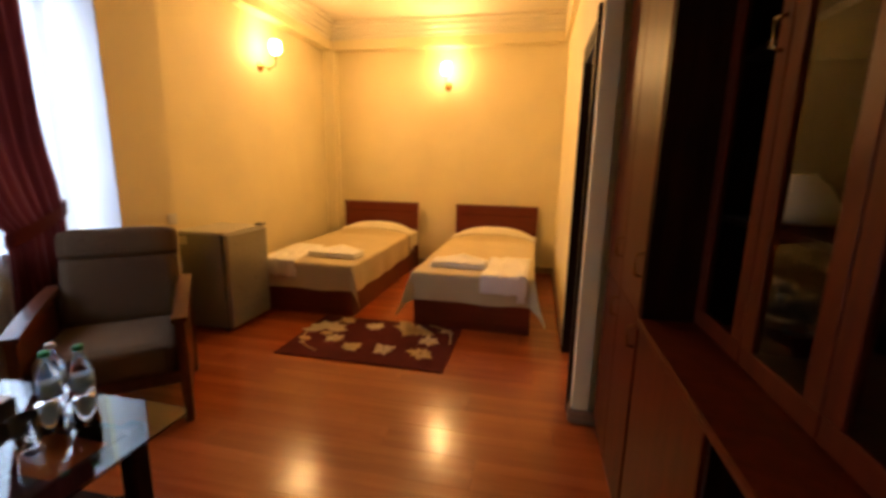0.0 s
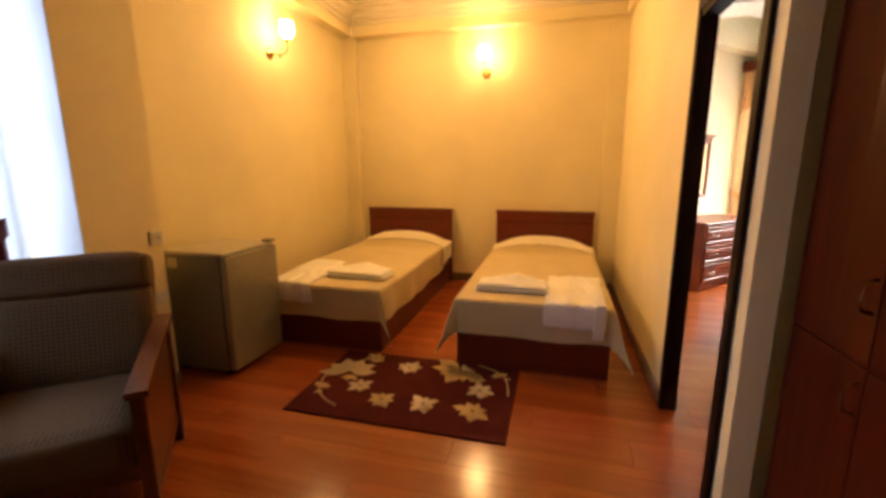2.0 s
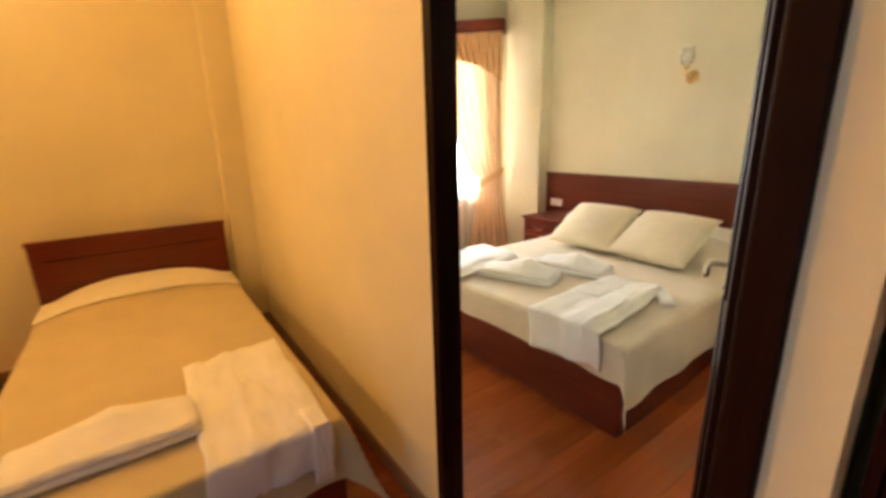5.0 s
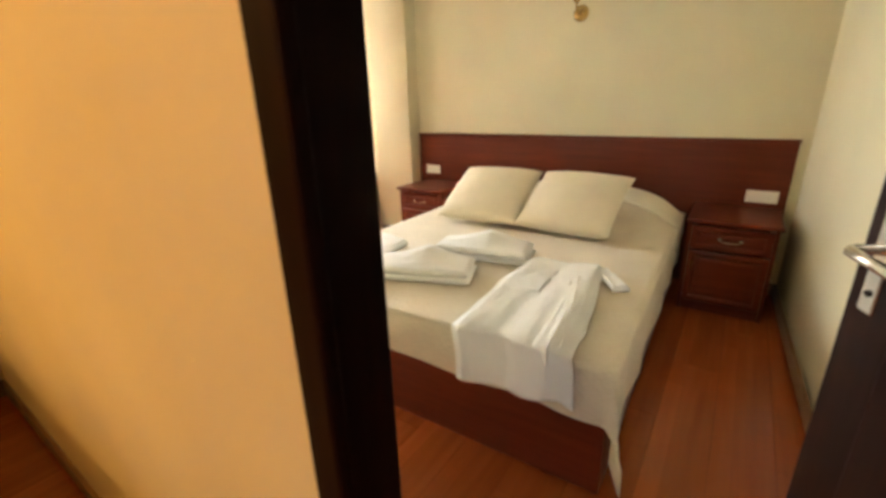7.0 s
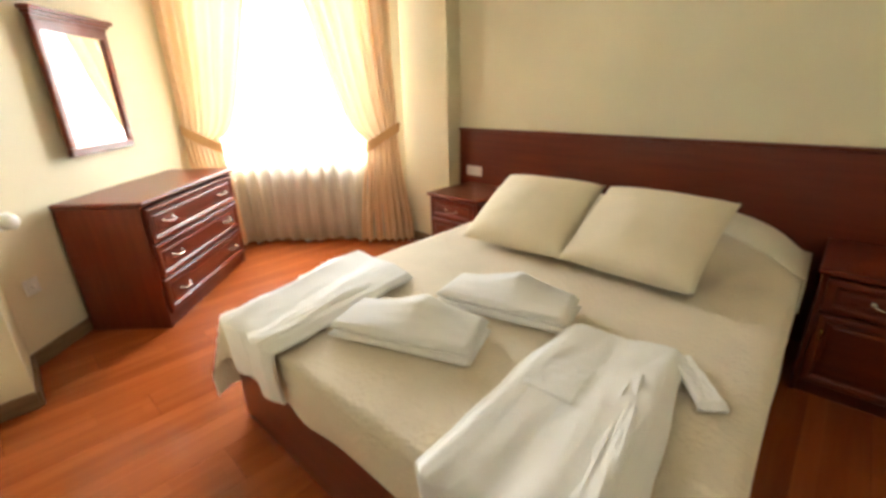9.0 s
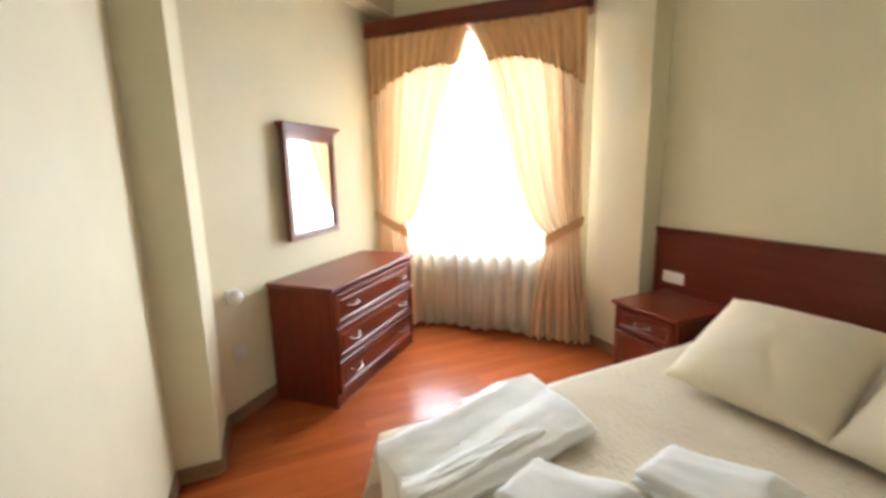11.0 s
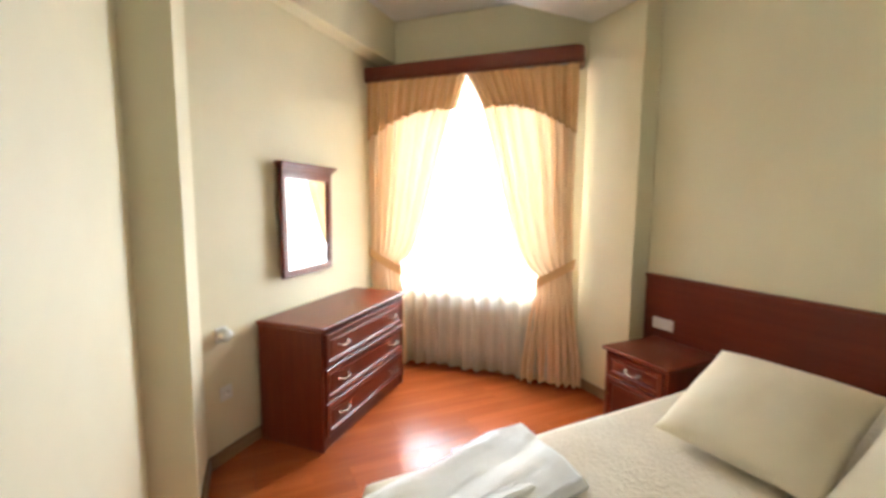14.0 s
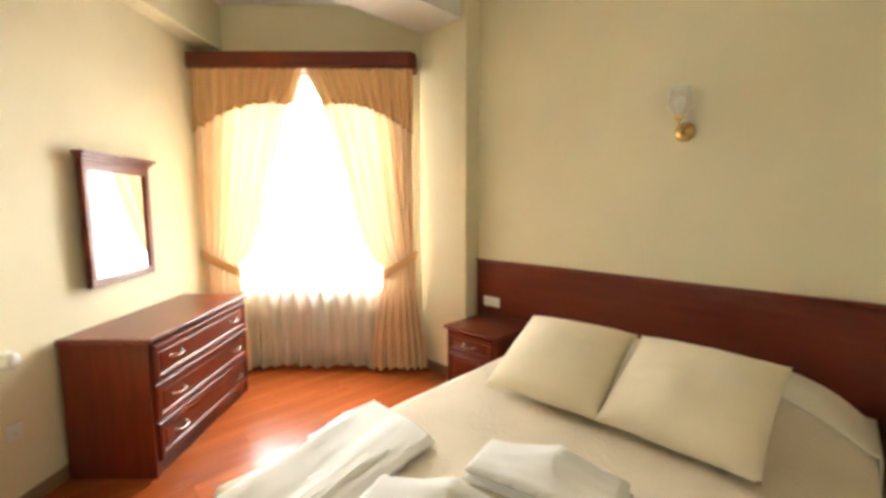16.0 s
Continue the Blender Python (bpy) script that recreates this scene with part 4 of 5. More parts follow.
# wall mirror
M_MI = pose(1.60, 4.93, 0, 0, 0, 45) @ Matrix.Translation((1.065, -0.003, 0)) @ pose(0, 0, 0, 0, 0, 3.2) @ Matrix.Translation((-0.565, 0, 0))
mi = thing("wall_mirror", "mahogany framed wall mirror with a crown moulding above the dresser", "mirror", M_MI)
MW0, MW1, MZ0, MZ1 = 0.0, 0.565, 0.952, 1.680
bm = bmesh.new()
for b in ((MW0, -0.03, MZ0, MW1, 0, MZ0 + 0.045), (MW0, -0.03, MZ0 + 0.045, MW0 + 0.048, 0, MZ1 - 0.05), (MW1 - 0.048, -0.03, MZ0 + 0.045, MW1, 0, MZ1 - 0.05), (MW0, -0.03, MZ1 - 0.10, MW1, 0, MZ1 - 0.05)):
    add_box(bm, *b, 0.006)
part("frame", bm, MAHOGANY, mi)
bm = bmesh.new()
for i, (o, z0, z1) in enumerate(((0.004, MZ1 - 0.052, MZ1 - 0.034), (0.016, MZ1 - 0.034, MZ1 - 0.016), (0.032, MZ1 - 0.016, MZ1 + 0.005))):
    add_box(bm, MW0 - o, -0.03 - o, z0, MW1 + o, 0, z1, 0.004)
part("crown", bm, MAHOGANY, mi)
part("mirror_glass", cube(MW0 + 0.046, -0.016, MZ0 + 0.043, MW1 - 0.046, -0.012, MZ1 - 0.098), MIRROR, mi, "silvered mirror glass")


def nightstand(m, w, label):
    n = thing("bedside_cabinet", label, "bedside cabinet", m, "bedside cabinets")
    d, h = 0.455, 0.565
    for x in (0, w - 0.018):
        part("side_panel", cube(x, -d, 0, x + 0.018, 0, h - 0.024, 0.002), MAHOGANY_V, n)
    part("back_panel", cube(0.018, -0.015, 0.05, w - 0.018, 0, h - 0.024), MAHOGANY_V, n)
    part("bottom", cube(0.018, -d, 0.055, w - 0.018, -0.015, 0.072), MAHOGANY, n)
    part("plinth", cube(0.018, -d + 0.012, 0, w - 0.018, -d + 0.03, 0.058), MAHOGANY, n)
    part("top", cube(-0.016, -d - 0.026, h - 0.024, w + 0.016, 0, h, 0.010, 4), MAHOGANY, n)
    dw = front("drawer", n, 0.020, w - 0.020, h - 0.175, h - 0.034, -d)
    handle(dw, w / 2, -d - 0.013, h - 0.105, 0.10)
    do = front("door", n, 0.020, w - 0.020, 0.066, h - 0.183, -d)
    part("pull", tube([(0.045, -d - 0.02, 0.32), (0.045, -d - 0.04, 0.315), (0.045, -d - 0.04, 0.275), (0.045, -d - 0.02, 0.27)], 0.004), BRASS, do, "small brass pull", True)
    return n


nightstand(pose(4.262, 4.335, 0, 0, 0, -90), 0.43, "mahogany bedside cabinet by the window side of the bed")
nightstand(pose(4.262, 2.155, 0, 0, 0, -90), 0.425, "mahogany bedside cabinet with a drawer and a door")


def plate(m, w, h, n, label):
    """Switches and sockets on a wall; the front faces -y."""
    p = thing("wall_socket", label, "socket", m)
    part("plate", cube(-w / 2, -0.009, -h / 2, w / 2, 0, h / 2, 0.004), PLASTIC, p)
    for i in range(n):
        x = -w / 2 + w * (i + 0.5) / n
        if i == n - 1:
            ring = lathe([(0.0, 0.0), (0.021, 0.0), (0.021, 0.004), (0.017, 0.004), (0.016, 0.001), (0.0, 0.001)], 20)
            part("outlet", ring, PLASTIC, p, "", True, pose(x, -0.009, 0, 90, 0, 0))
        else:
            part("rocker", cube(x - w / n * 0.36, -0.013, -h * 0.34, x + w / n * 0.36, -0.008, h * 0.34, 0.002), PLASTIC, p)
    return p


plate(pose(4.268, 4.30, 0.655, 0, 0, -90), 0.15, 0.075, 2, "white double switch and socket on the headboard")
plate(pose(4.268, 1.825, 0.632, 0, 0, -90), 0.165, 0.075, 2, "white double switch and socket on the headboard")
plate(pose(1.60, 4.93, 0, 0, 0, 45) @ Matrix.Translation((0.06, -0.001, 0.72)), 0.08, 0.08, 1, "white wall socket with a round plug")
plate(pose(1.60, 4.93, 0, 0, 0, 45) @ Matrix.Translation((0.075, -0.001, 0.385)), 0.08, 0.08, 1, "white wall socket low beside the dresser")
ad = part("plug_adapter", lathe([(0.0, 0.0), (0.034, 0.0), (0.036, 0.012), (0.034, 0.040), (0.026, 0.048), (0.0, 0.048)]), PLASTIC, smooth=True, m=pose(1.60, 4.93, 0, 0, 0, 45) @ pose(0.06, -0.012, 0.72, 90, 0, 0))
tagged(ad, "round white plug-in device in the wall socket", "plug")
plate(pose(-1.599, 1.76, 0.925, 0, 0, 90), 0.08, 0.08, 1, "cream wall socket on the pier beside the refrigerator")
plate(pose(-1.599, 1.755, 0.575, 0, 0, 90), 0.08, 0.08, 1, "cream wall socket low on the pier beside the refrigerator")


# ---- refrigerator ----
fr = thing("refrigerator", "small grey refrigerator with a pale top beside the bed", "refrigerator", pose(-1.762, 1.942, 0))
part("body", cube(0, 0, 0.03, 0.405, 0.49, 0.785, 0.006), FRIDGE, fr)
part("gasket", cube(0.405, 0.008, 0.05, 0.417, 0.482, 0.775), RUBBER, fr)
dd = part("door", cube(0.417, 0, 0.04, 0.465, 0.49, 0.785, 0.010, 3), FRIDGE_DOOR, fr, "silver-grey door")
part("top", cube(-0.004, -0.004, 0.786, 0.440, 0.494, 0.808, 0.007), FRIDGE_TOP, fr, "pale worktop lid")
part("hinge_cover", cube(0.395, 0.43, 0.808, 0.462, 0.492, 0.826, 0.005), FRIDGE, fr)
part("energy_label", cube(0.02, -0.003, 0.70, 0.095, -0.0005, 0.765), plain("beige_label", (0.55, 0.50, 0.36), 0.6), fr, "small beige label")
for x, y in ((0.03, 0.04), (0.03, 0.45), (0.37, 0.04), (0.37, 0.45)):
    part("foot", lathe([(0.0, 0.0), (0.02, 0.0), (0.02, 0.031), (0.0, 0.031)], 12), RUBBER, fr, "", True, pose(x, y, 0))


# ---- armchair: faces local -y ----
M_CH = pose(-1.20, 0.93, 0, 0, 0, 40)
ch = thing("armchair", "wooden armchair with dotted grey-brown upholstery", "armchair", M_CH)
CW = 0.68


def rounded(x0, y0, z0, x1, y1, z1, r, seed):
    bm = cube(x0, y0, z0, x1, y1, z1)
    bmesh.ops.subdivide_edges(bm, edges=bm.edges[:], cuts=7, use_grid_fill=True)
    cx, cy, cz = (x0 + x1) / 2, (y0 + y1) / 2, (z0 + z1) / 2
    hx, hy, hz = (x1 - x0) / 2, (y1 - y0) / 2, (z1 - z0) / 2
    for v in bm.verts:
        p = v.co - Vector((cx, cy, cz))
        q = Vector((max(-hx + r, min(hx - r, p.x)), max(-hy + r, min(hy - r, p.y)), max(-hz + r, min(hz - r, p.z))))
        d = p - q
        if d.length > r:
            p = q + d.normalized() * r
        u = Vector((p.x / hx, p.y / hy, p.z / hz))
        p += Vector((u.x, u.y, u.z)) * 0.012 * max(0, 1 - u.x * u.x) ** 0.5 * 0.6
        v.co = p + Vector((cx, cy, cz)) + Vector((0, 0, 0.004 * wob(p.x, p.y, seed, 6)))
    return bm


part("seat_cushion", rounded(-0.285, -0.33, 0.27, 0.285, 0.20, 0.43, 0.035, 1), UPHOLSTERY, ch, "dotted grey-brown seat cushion", True)
back = part("backrest", rounded(-0.285, -0.06, 0.0, 0.285, 0.06, 0.40, 0.035, 2), UPHOLSTERY, ch, "dotted grey-brown back cushion", True, pose(0, 0.22, 0.40, -16, 0, 0))
part("head_cushion", rounded(-0.29, -0.075, 0.385, 0.29, 0.065, 0.555, 0.045, 3), UPHOLSTERY, back, "padded head roll", True)
part("back_panel", cube(-0.28, 0.062, -0.08, 0.28, 0.080, 0.52, 0.006), CHAIRWOOD, back)
part("seat_frame", cube(-0.30, -0.30, 0.20, 0.30, 0.28, 0.27, 0.006), CHAIRWOOD, ch)
for s in (-1, 1):
    x0, x1 = (s * CW / 2, s * (CW / 2 - 0.045)) if s < 0 else (CW / 2 - 0.045, CW / 2)
    arm = sheet(lambda a, b: (x0 - 0.012 + (x1 - x0 + 0.024) * a, -0.36 + 0.66 * b, 0.575 + 0.07 * b + 0.012 * math.sin(math.pi * b)), 4, 16, 0.028)
    part("armrest", arm, CHAIRWOOD, ch, "lacquered wooden armrest")
    part("side_panel", cube(x0 + 0.012, -0.30, 0.14, x1 - 0.012, 0.24, 0.57, 0.004), CHAIRWOOD, ch)
    for y, h in ((-0.34, 0.56), (0.25, 0.61)):
        leg = prism([(x0, y - 0.022), (x1, y - 0.022), (x1, y + 0.03), (x0, y + 0.03)], 0, h)
        for v in leg.verts:
            if v.co.z < 0.01:
                v.co.y += 0.0 if y < 0 else 0.02
        bmesh.ops.bevel(leg, geom=leg.edges[:], offset=0.006, segments=2, affect="EDGES")
        part("leg", leg, CHAIRWOOD, ch)
    part("stretcher", cube(x0 + 0.010, -0.33, 0.10, x1 - 0.010, 0.26, 0.15, 0.005), CHAIRWOOD, ch)


# ---- coffee table and what stands on it ----
TX0, TY0, TX1, TY1, TZ = -1.04, -0.64, -0.16, 0.315, 0.49
tb = thing("coffee_table", "glass-topped dark wooden coffee table with a lower shelf", "coffee table")
bm = prism([(TX0, TY0), (TX1 - 0.03, TY0), (TX1, TY0 + 0.03), (TX1, TY1 - 0.03), (TX1 - 0.03, TY1), (TX0 + 0.03, TY1), (TX0, TY1 - 0.03)], TZ - 0.010, TZ)
bmesh.ops.bevel(bm, geom=[e for e in bm.edges], offset=0.002, segments=2, affect="EDGES")
part("glass_top", bm, TABLE_GLASS, tb, "clear glass top with a greenish edge")
for x in (TX0 + 0.10, TX1 - 0.16):
    for y in (TY0 + 0.10, TY1 - 0.16):
        part("leg", cube(x, y, 0, x + 0.06, y + 0.06, TZ - 0.012, 0.006), WENGE, tb)
        part("pad", lathe([(0.0, 0.0), (0.012, 0.0), (0.012, 0.002), (0.0, 0.002)], 12), RUBBER, tb, "", False, pose(x + 0.03, y + 0.03, TZ - 0.012))
part("rail", cube(TX0 + 0.16, TY1 - 0.15, TZ - 0.08, TX1 - 0.16, TY1 - 0.125, TZ - 0.02, 0.004), WENGE, tb)
part("rail", cube(TX1 - 0.125, TY0 + 0.16, TZ - 0.08, TX1 - 0.10, TY1 - 0.16, TZ - 0.02, 0.004), WENGE, tb)
part("lower_shelf", cube(TX0 + 0.12, TY0 + 0.12, 0.16, TX1 - 0.12, TY1 - 0.12, 0.18, 0.004), WENGE, tb)


def shell(profile, wall_t=0.002):
    return lathe(profile + [(max(0.0005, r - wall_t), z + (wall_t if i == len(profile) - 1 else 0)) for i, (r, z) in enumerate(reversed(profile))], 24)


def bottle(x, y, h, cap, label):
    b = thing("water_bottle", label, "bottle", pose(x, y, TZ + 0.001), "bottles on the coffee table")
    k = h / 0.23
    body = lathe([(0.0, 0.0), (0.028, 0.0), (0.032, 0.006), (0.032, 0.05 * k), (0.029, 0.06 * k), (0.032, 0.07 * k), (0.032, 0.14 * k), (0.030, 0.16 * k), (0.016, 0.20 * k), (0.013, 0.205 * k), (0.013, 0.222 * k), (0.0, 0.222 * k)])
    part("body", body, GLASS, b, "clear plastic body", True)
    part("bottle_label", lathe([(0.0325, 0.075 * k), (0.0328, 0.075 * k), (0.0328, 0.13 * k), (0.0325, 0.13 * k)]), LABEL_BLUE, b, "pale blue paper label", True)
    part("cap", lathe([(0.0, 0.222 * k), (0.015, 0.222 * k), (0.015, 0.238 * k), (0.013, 0.24 * k), (0.0, 0.24 * k)]), cap, b, "", True)


bottle(-0.585, 0.17, 0.22, CAP_GREEN, "small clear water bottle with a green cap")
bottle(-0.53, 0.235, 0.22, CAP_GREEN, "small clear water bottle with a green cap")
bottle(-0.66, 0.24, 0.21, CARD, "small clear water bottle with a white cap")


def tumbler(x, y, upside, label):
    prof = [(0.0, 0.0), (0.028, 0.0), (0.030, 0.004), (0.036, 0.10), (0.0345, 0.10), (0.0285, 0.008), (0.0, 0.008)]
    if upside:
        prof = [(r, 0.10 - z) for r, z in prof]
    g = part("drinking_glass", lathe(prof), GLASS, smooth=True, m=pose(x, y, TZ + 0.001))
    tagged(g, label, "glass", "glasses on the coffee table")


tumbler(-0.50, 0.10, True, "clear tumbler standing upside down on the glass top")
tumbler(-0.43, 0.16, True, "clear tumbler standing upside down on the glass top")
tumbler(-0.475, 0.02, False, "clear empty tumbler on the glass top")
ti = thing("tissue_box", "white and black tissue box on the coffee table", "tissue box", pose(-0.80, 0.06, TZ + 0.001, 0, 0, 12))
part("carton", cube(-0.115, -0.06, 0, 0.115, 0.06, 0.065, 0.004), CARD_DARK, ti, "dark printed sides")
part("lid", cube(-0.115, -0.06, 0.0655, 0.115, 0.06, 0.068, 0.001), CARD, ti, "white top")
tis = sheet(lambda s, t: (-0.05 + 0.1 * s, 0.012 * math.sin(9 * s) * (1 - t) + 0.02 * (t - 0.5), 0.067 + 0.05 * t * (1 - 0.5 * abs(2 * s - 1)) + 0.006 * math.sin(12 * s)), 16, 6)
part("tissue", tis, TOWEL, ti, "white paper tissue", True)
for x, y in ((-0.33, 0.11), (-0.40, -0.06)):
    a = part("ashtray", lathe([(0.0, 0.0), (0.05, 0.0), (0.06, 0.01), (0.062, 0.035), (0.052, 0.036), (0.046, 0.014), (0.0, 0.012)]), GLASS, smooth=True, m=pose(x, y, 0.181))
    tagged(a, "clear glass ashtray on the lower table shelf", "ashtray", "ashtrays")


# ---- wardrobe wall unit: fronts face -x ----
WX, WXB, LZ = 1.345, 1.945, 0.865
wd = thing("wall_unit", "tall cherry wood wall unit with glass doors above cupboards", "wardrobe")
part("end_panel", cube(WX + 0.018, 1.312, 0, WXB, 1.33, 2.60, 0.002), CHERRY, wd)
# Inner boards near-black: the shade inside the unit is put into their colour.
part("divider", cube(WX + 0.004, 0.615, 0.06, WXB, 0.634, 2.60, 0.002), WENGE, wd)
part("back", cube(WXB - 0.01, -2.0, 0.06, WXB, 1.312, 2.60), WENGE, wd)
part("plinth", cube(WX + 0.02, -2.0, 0, WX + 0.04, 1.312, 0.06), CHERRY, wd)
part("top", cube(WX, -2.0, 2.60, WXB, 1.33, 2.625, 0.004), CHERRY, wd)
for y0, y1 in ((0.975, 1.308), (0.636, 0.971)):
    for z0, z1 in ((0.065, LZ - 0.004), (LZ, 2.595)):
        d = part("cupboard_door", cube(WX, y0, z0, WX + 0.018, y1, z1, 0.003), CHERRY, wd)
        zh = z1 - 0.12 if z0 < 0.5 else z0 + 0.13
        yh = 0.995 if y0 > 0.9 else 0.66
        part("handle", tube([(WX, yh, zh), (WX - 0.022, yh, zh + 0.005), (WX - 0.026, yh, zh + 0.04), (WX - 0.022, yh, zh + 0.075), (WX, yh, zh + 0.08)], 0.005), DARK_BRASS, d, "small dark brass handle", True)
part("counter", cube(WX - 0.012, -2.0, LZ - 0.024, WXB - 0.01, 0.614, LZ, 0.006), CHERRY, wd)
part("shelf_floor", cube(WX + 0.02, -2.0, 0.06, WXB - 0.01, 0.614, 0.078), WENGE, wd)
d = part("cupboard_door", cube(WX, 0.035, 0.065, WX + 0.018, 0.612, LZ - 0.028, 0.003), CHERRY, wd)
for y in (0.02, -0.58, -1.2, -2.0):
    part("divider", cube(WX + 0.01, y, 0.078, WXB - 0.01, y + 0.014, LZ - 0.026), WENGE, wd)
for i in range(8):
    y1 = 0.612 - i * 0.315
    y0 = y1 - 0.312
    bm = bmesh.new()
    k = 0.055
    for b in ((y0, LZ + 0.004, y1, LZ + 0.06), (y0, 2.53, y1, 2.59), (y0, LZ + 0.06, y0 + k, 2.53), (y1 - k, LZ + 0.06, y1, 2.53)):
        add_box(bm, 1.505, b[0], b[1], 1.525, b[2], b[3], 0.003)
    g = part("glass_door", bm, CHERRY, wd, "glazed cherry wood door")
    part("pane", cube(1.513, y0 + k, LZ + 0.06, 1.516, y1 - k, 2.53), CABINET_GLASS, g)
    if i % 2 == 0:
        part("handle", tube([(1.505, y0 + 0.027, 1.62), (1.482, y0 + 0.027, 1.625), (1.482, y0 + 0.027, 1.69), (1.505, y0 + 0.027, 1.695)], 0.005), BRASS, g, "small brass handle", True)
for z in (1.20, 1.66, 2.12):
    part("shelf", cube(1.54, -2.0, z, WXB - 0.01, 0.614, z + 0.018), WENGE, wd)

bowl = part("bowl", lathe([(0.095, 0.0), (0.098, 0.006), (0.088, 0.05), (0.062, 0.095), (0.036, 0.118), (0.034, 0.126), (0.030, 0.126), (0.030, 0.116), (0.058, 0.090), (0.083, 0.048), (0.091, 0.0)], 28), plain("cream_ceramic", (0.62, 0.56, 0.40), 0.3), smooth=True, m=pose(1.67, 0.48, 1.219))
tagged(bowl, "cream ceramic bowl turned over on the cabinet shelf", "bowl")
pan = thing("saucepan", "steel saucepan with a lid behind the cabinet glass", "saucepan", pose(1.67, 0.47, LZ + 0.001))
part("body", lathe([(0.0, 0.0), (0.085, 0.0), (0.092, 0.008), (0.094, 0.095), (0.098, 0.100), (0.090, 0.100), (0.088, 0.010), (0.0, 0.008)], 28), CHROME, pan, smooth=True)
part("lid", lathe([(0.094, 0.101), (0.090, 0.108), (0.05, 0.122), (0.0, 0.127)], 28), CHROME, pan, smooth=True)
part("knob", lathe([(0.008, 0.124), (0.008, 0.136), (0.017, 0.142), (0.014, 0.152), (0.0, 0.154)], 16), RUBBER, pan, "black knob", True)
for s in (-1, 1):
    part("handle", tube([(-0.03, s * 0.092, 0.075), (-0.022, s * 0.122, 0.078), (0.022, s * 0.122, 0.078), (0.03, s * 0.092, 0.075)], 0.006), RUBBER, pan, "black loop handle", True)


# ---- rug ----
RX0, RY0, RX1, RY1 = -0.785, 1.695, 0.449, 2.492
rg = thing("rug", "burgundy rug with cream and gold flower pattern on the floor", "rug")
part("field", cube(RX0, RY0, 0.0005, RX1, RY1, 0.011, 0.003), RUG, rg)
rnd = random.Random(5)


def petals(cx, cy, r, n, spread, turn, slim):
    """Flat leaves spread like a fan or a star."""
    bm = bmesh.new()
    for i in range(n):
        a = turn + spread * i / n
        length = r * (0.8 + 0.4 * rnd.random())
        d, q = Vector((math.cos(a), math.sin(a))), Vector((-math.sin(a), math.cos(a)))
        c = Vector((cx, cy))
        pts = [c + d * (length * u) + q * (length * slim * w) for u, w in ((0.08, 0), (0.35, 0.8), (0.65, 0.9), (1.0, 0), (0.65, -0.9), (0.35, -0.8))]
        low = [bm.verts.new((p.x, p.y, 0.010)) for p in pts]
        top = [bm.verts.new((p.x, p.y, 0.0135)) for p in pts]
        bm.faces.new(top)
        for k in range(6):
            bm.faces.new((low[k], low[(k + 1) % 6], top[(k + 1) % 6], top[k]))
    return bm


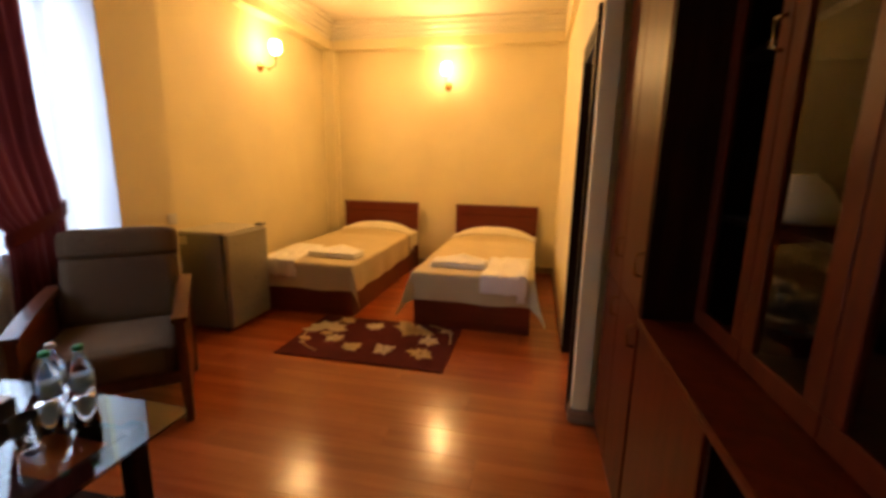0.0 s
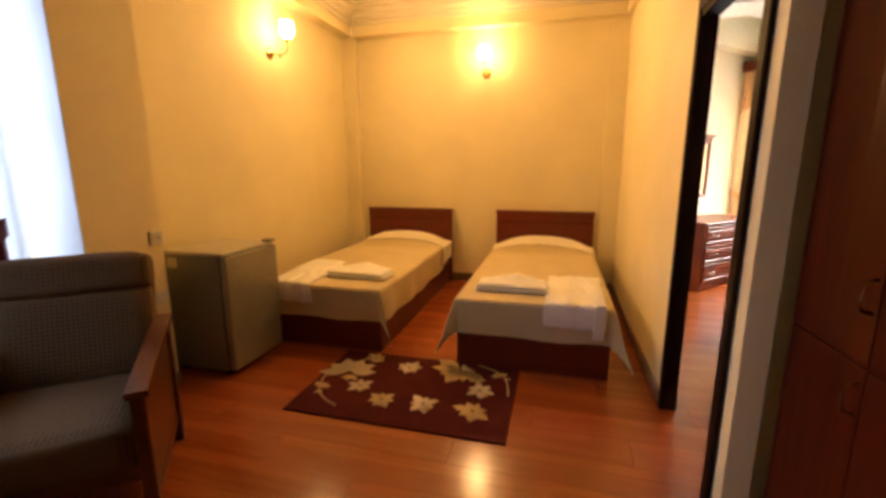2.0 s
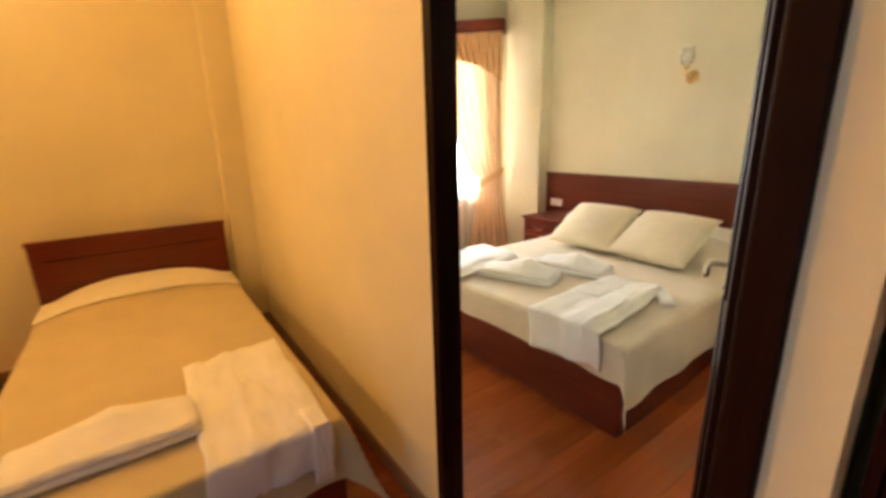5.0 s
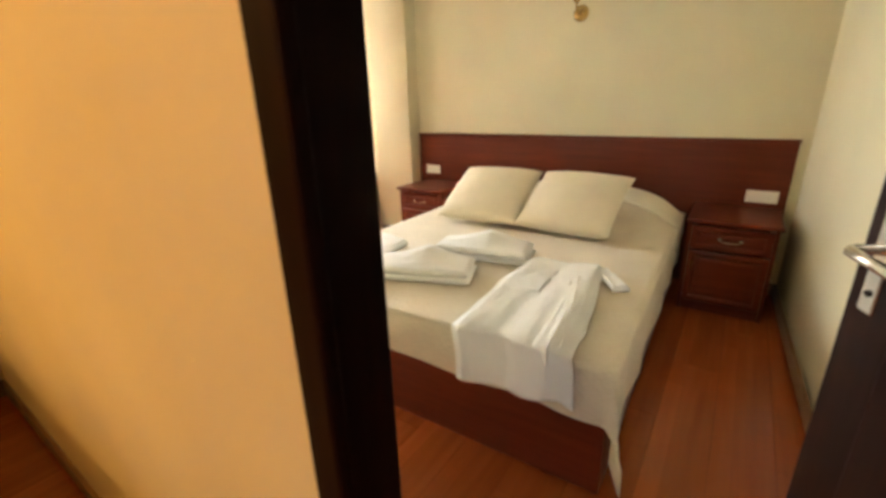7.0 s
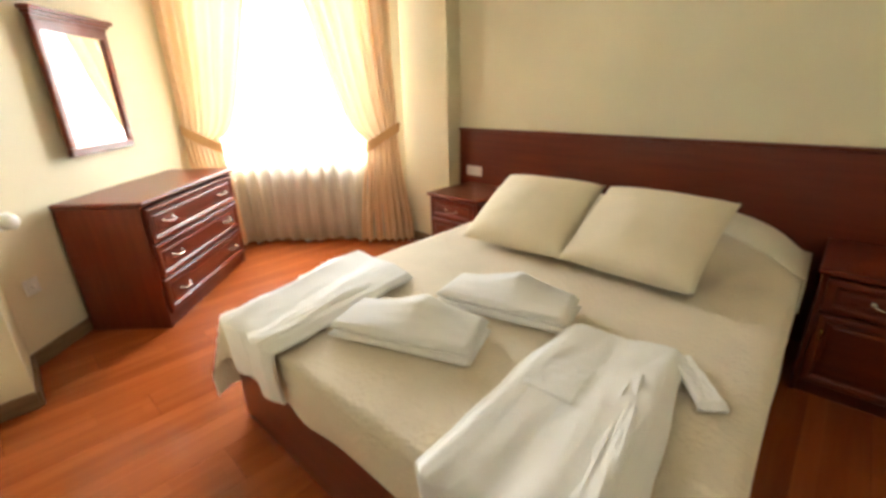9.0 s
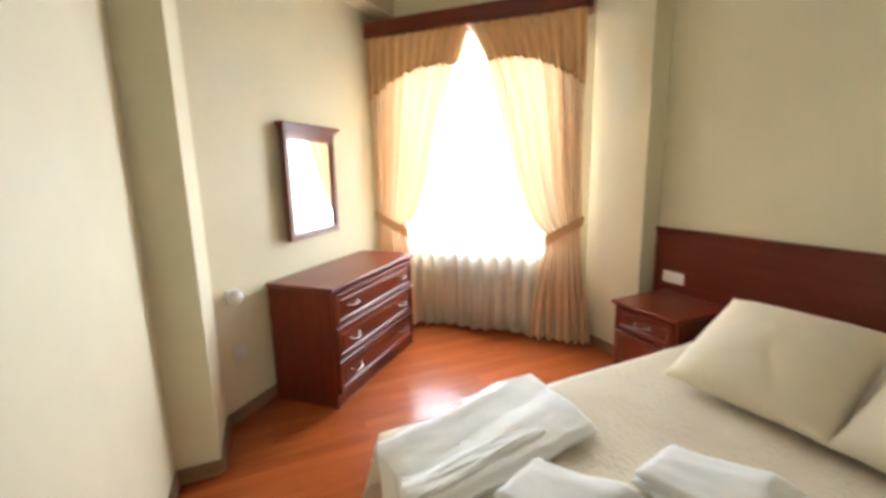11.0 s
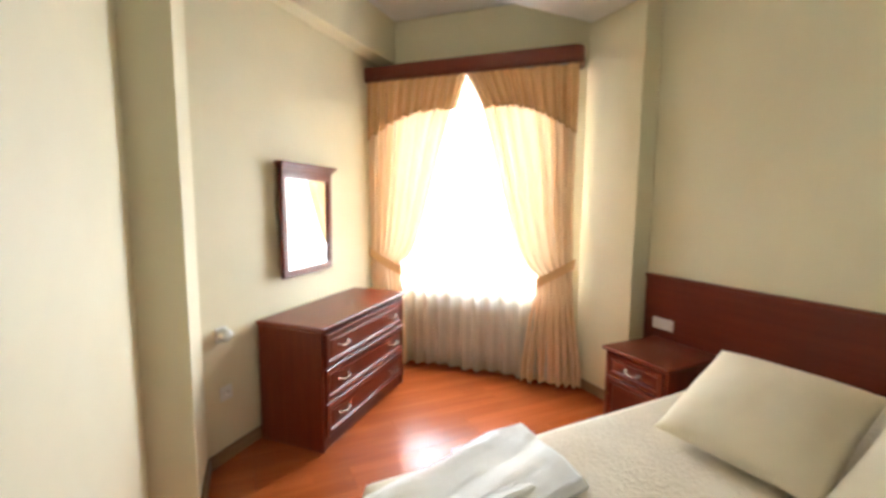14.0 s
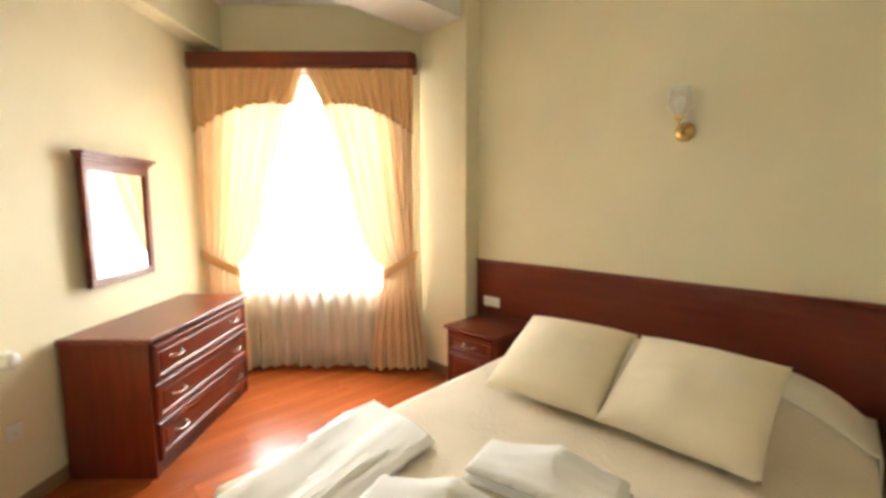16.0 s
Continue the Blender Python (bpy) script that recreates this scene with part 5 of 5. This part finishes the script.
for fx, fy, r, n, spread, turn, mat in ((0.13, 0.60, 0.17, 6, 3.8, 0.2, RUG_PALE), (0.42, 0.80, 0.085, 7, 6.28, 0.2, RUG_PALE), (0.70, 0.87, 0.18, 6, 3.6, 2.6, RUG_GOLD), (0.20, 0.90, 0.075, 6, 6.28, 0.5, RUG_GOLD),
                                        (0.25, 0.42, 0.075, 6, 6.28, 0.9, RUG_PALE), (0.40, 0.28, 0.085, 7, 6.28, 0.0, RUG_GOLD), (0.60, 0.30, 0.09, 7, 6.28, 0.6, RUG_PALE), (0.83, 0.30, 0.10, 7, 6.28, 0.3, RUG_GOLD),
                                        (0.83, 0.58, 0.085, 6, 6.28, 0.8, RUG_PALE), (0.80, 0.74, 0.06, 5, 6.28, 0.1, RUG_GOLD), (0.92, 0.84, 0.06, 5, 3.0, 1.0, RUG_GOLD), (0.06, 0.32, 0.07, 4, 2.5, 0.4, RUG_GOLD)):
    part("flower_motif", petals(RX0 + fx * (RX1 - RX0), RY0 + fy * (RY1 - RY0), r, n, spread, turn, 0.26), mat, rg, "pale woven flower" if mat is RUG_PALE else "gold woven flower")
    part("flower_motif", petals(RX0 + fx * (RX1 - RX0) + 0.02, RY0 + fy * (RY1 - RY0) - 0.03, r * 0.5, 3, 2.0, turn - 2.2, 0.22), RUG_GOLD if mat is RUG_PALE else RUG_PALE, rg)
for x0, y0, x1, y1, bow in ((0.02, 0.55, 0.22, 0.12, -0.05), (0.78, 0.98, 0.97, 0.55, 0.06)):
    pts = []
    for i in range(13):
        u = i / 12
        pts.append((RX0 + (x0 + (x1 - x0) * u) * (RX1 - RX0) + bow * math.sin(math.pi * u), RY0 + (y0 + (y1 - y0) * u) * (RY1 - RY0) + bow * math.sin(math.pi * u), 0.0115))
    part("stem_motif", tube(pts, 0.0055, 6), RUG_GOLD, rg, "gold woven stem", True)


# ---- floor: laminate boards ----
floor = tagged(part("floor", prism([(-2.1, -2.5), (2.05, -2.5), (2.05, 1.40), (4.5, 1.40), (4.5, 5.0), (3.0, 6.5), (1.235, 4.9), (-2.1, 4.9)], -0.10, -0.0125), plain("underlay", (0.05, 0.03, 0.02), 0.8)), "glossy reddish-brown laminate floor boards", "floor", kind="structure")
PL, PW = 1.30, 0.195


def plank(length):
    bm = cube(0.0004, 0.0004, -0.012, length - 0.0004, PW - 0.0004, 0.0)
    bmesh.ops.bevel(bm, geom=[e for e in bm.edges if all(v.co.z > -0.001 for v in e.verts)], offset=0.0007, segments=1, affect="EDGES")
    return mesh_of("plank", bm, LAMINATE)


full = plank(PL)
row = 0
y = -2.4
while y < 6.3:
    lo = max(-2.0, y + PW - 3.50) if y > 4.6 else -2.0
    hi = 1.98 if y < 1.45 else min(4.4, 9.22 - y)
    x = -2.1 - (row * 0.47) % PL
    while x < hi:
        a, b = max(x, lo), min(x + PL, hi)
        if b - a > 0.05:
            p = new("plank", full if b - a > PL - 0.001 else plank(b - a))
            p.parent = floor
            p.location = (a, y, 0)
        x += PL
    y += PW
    row += 1
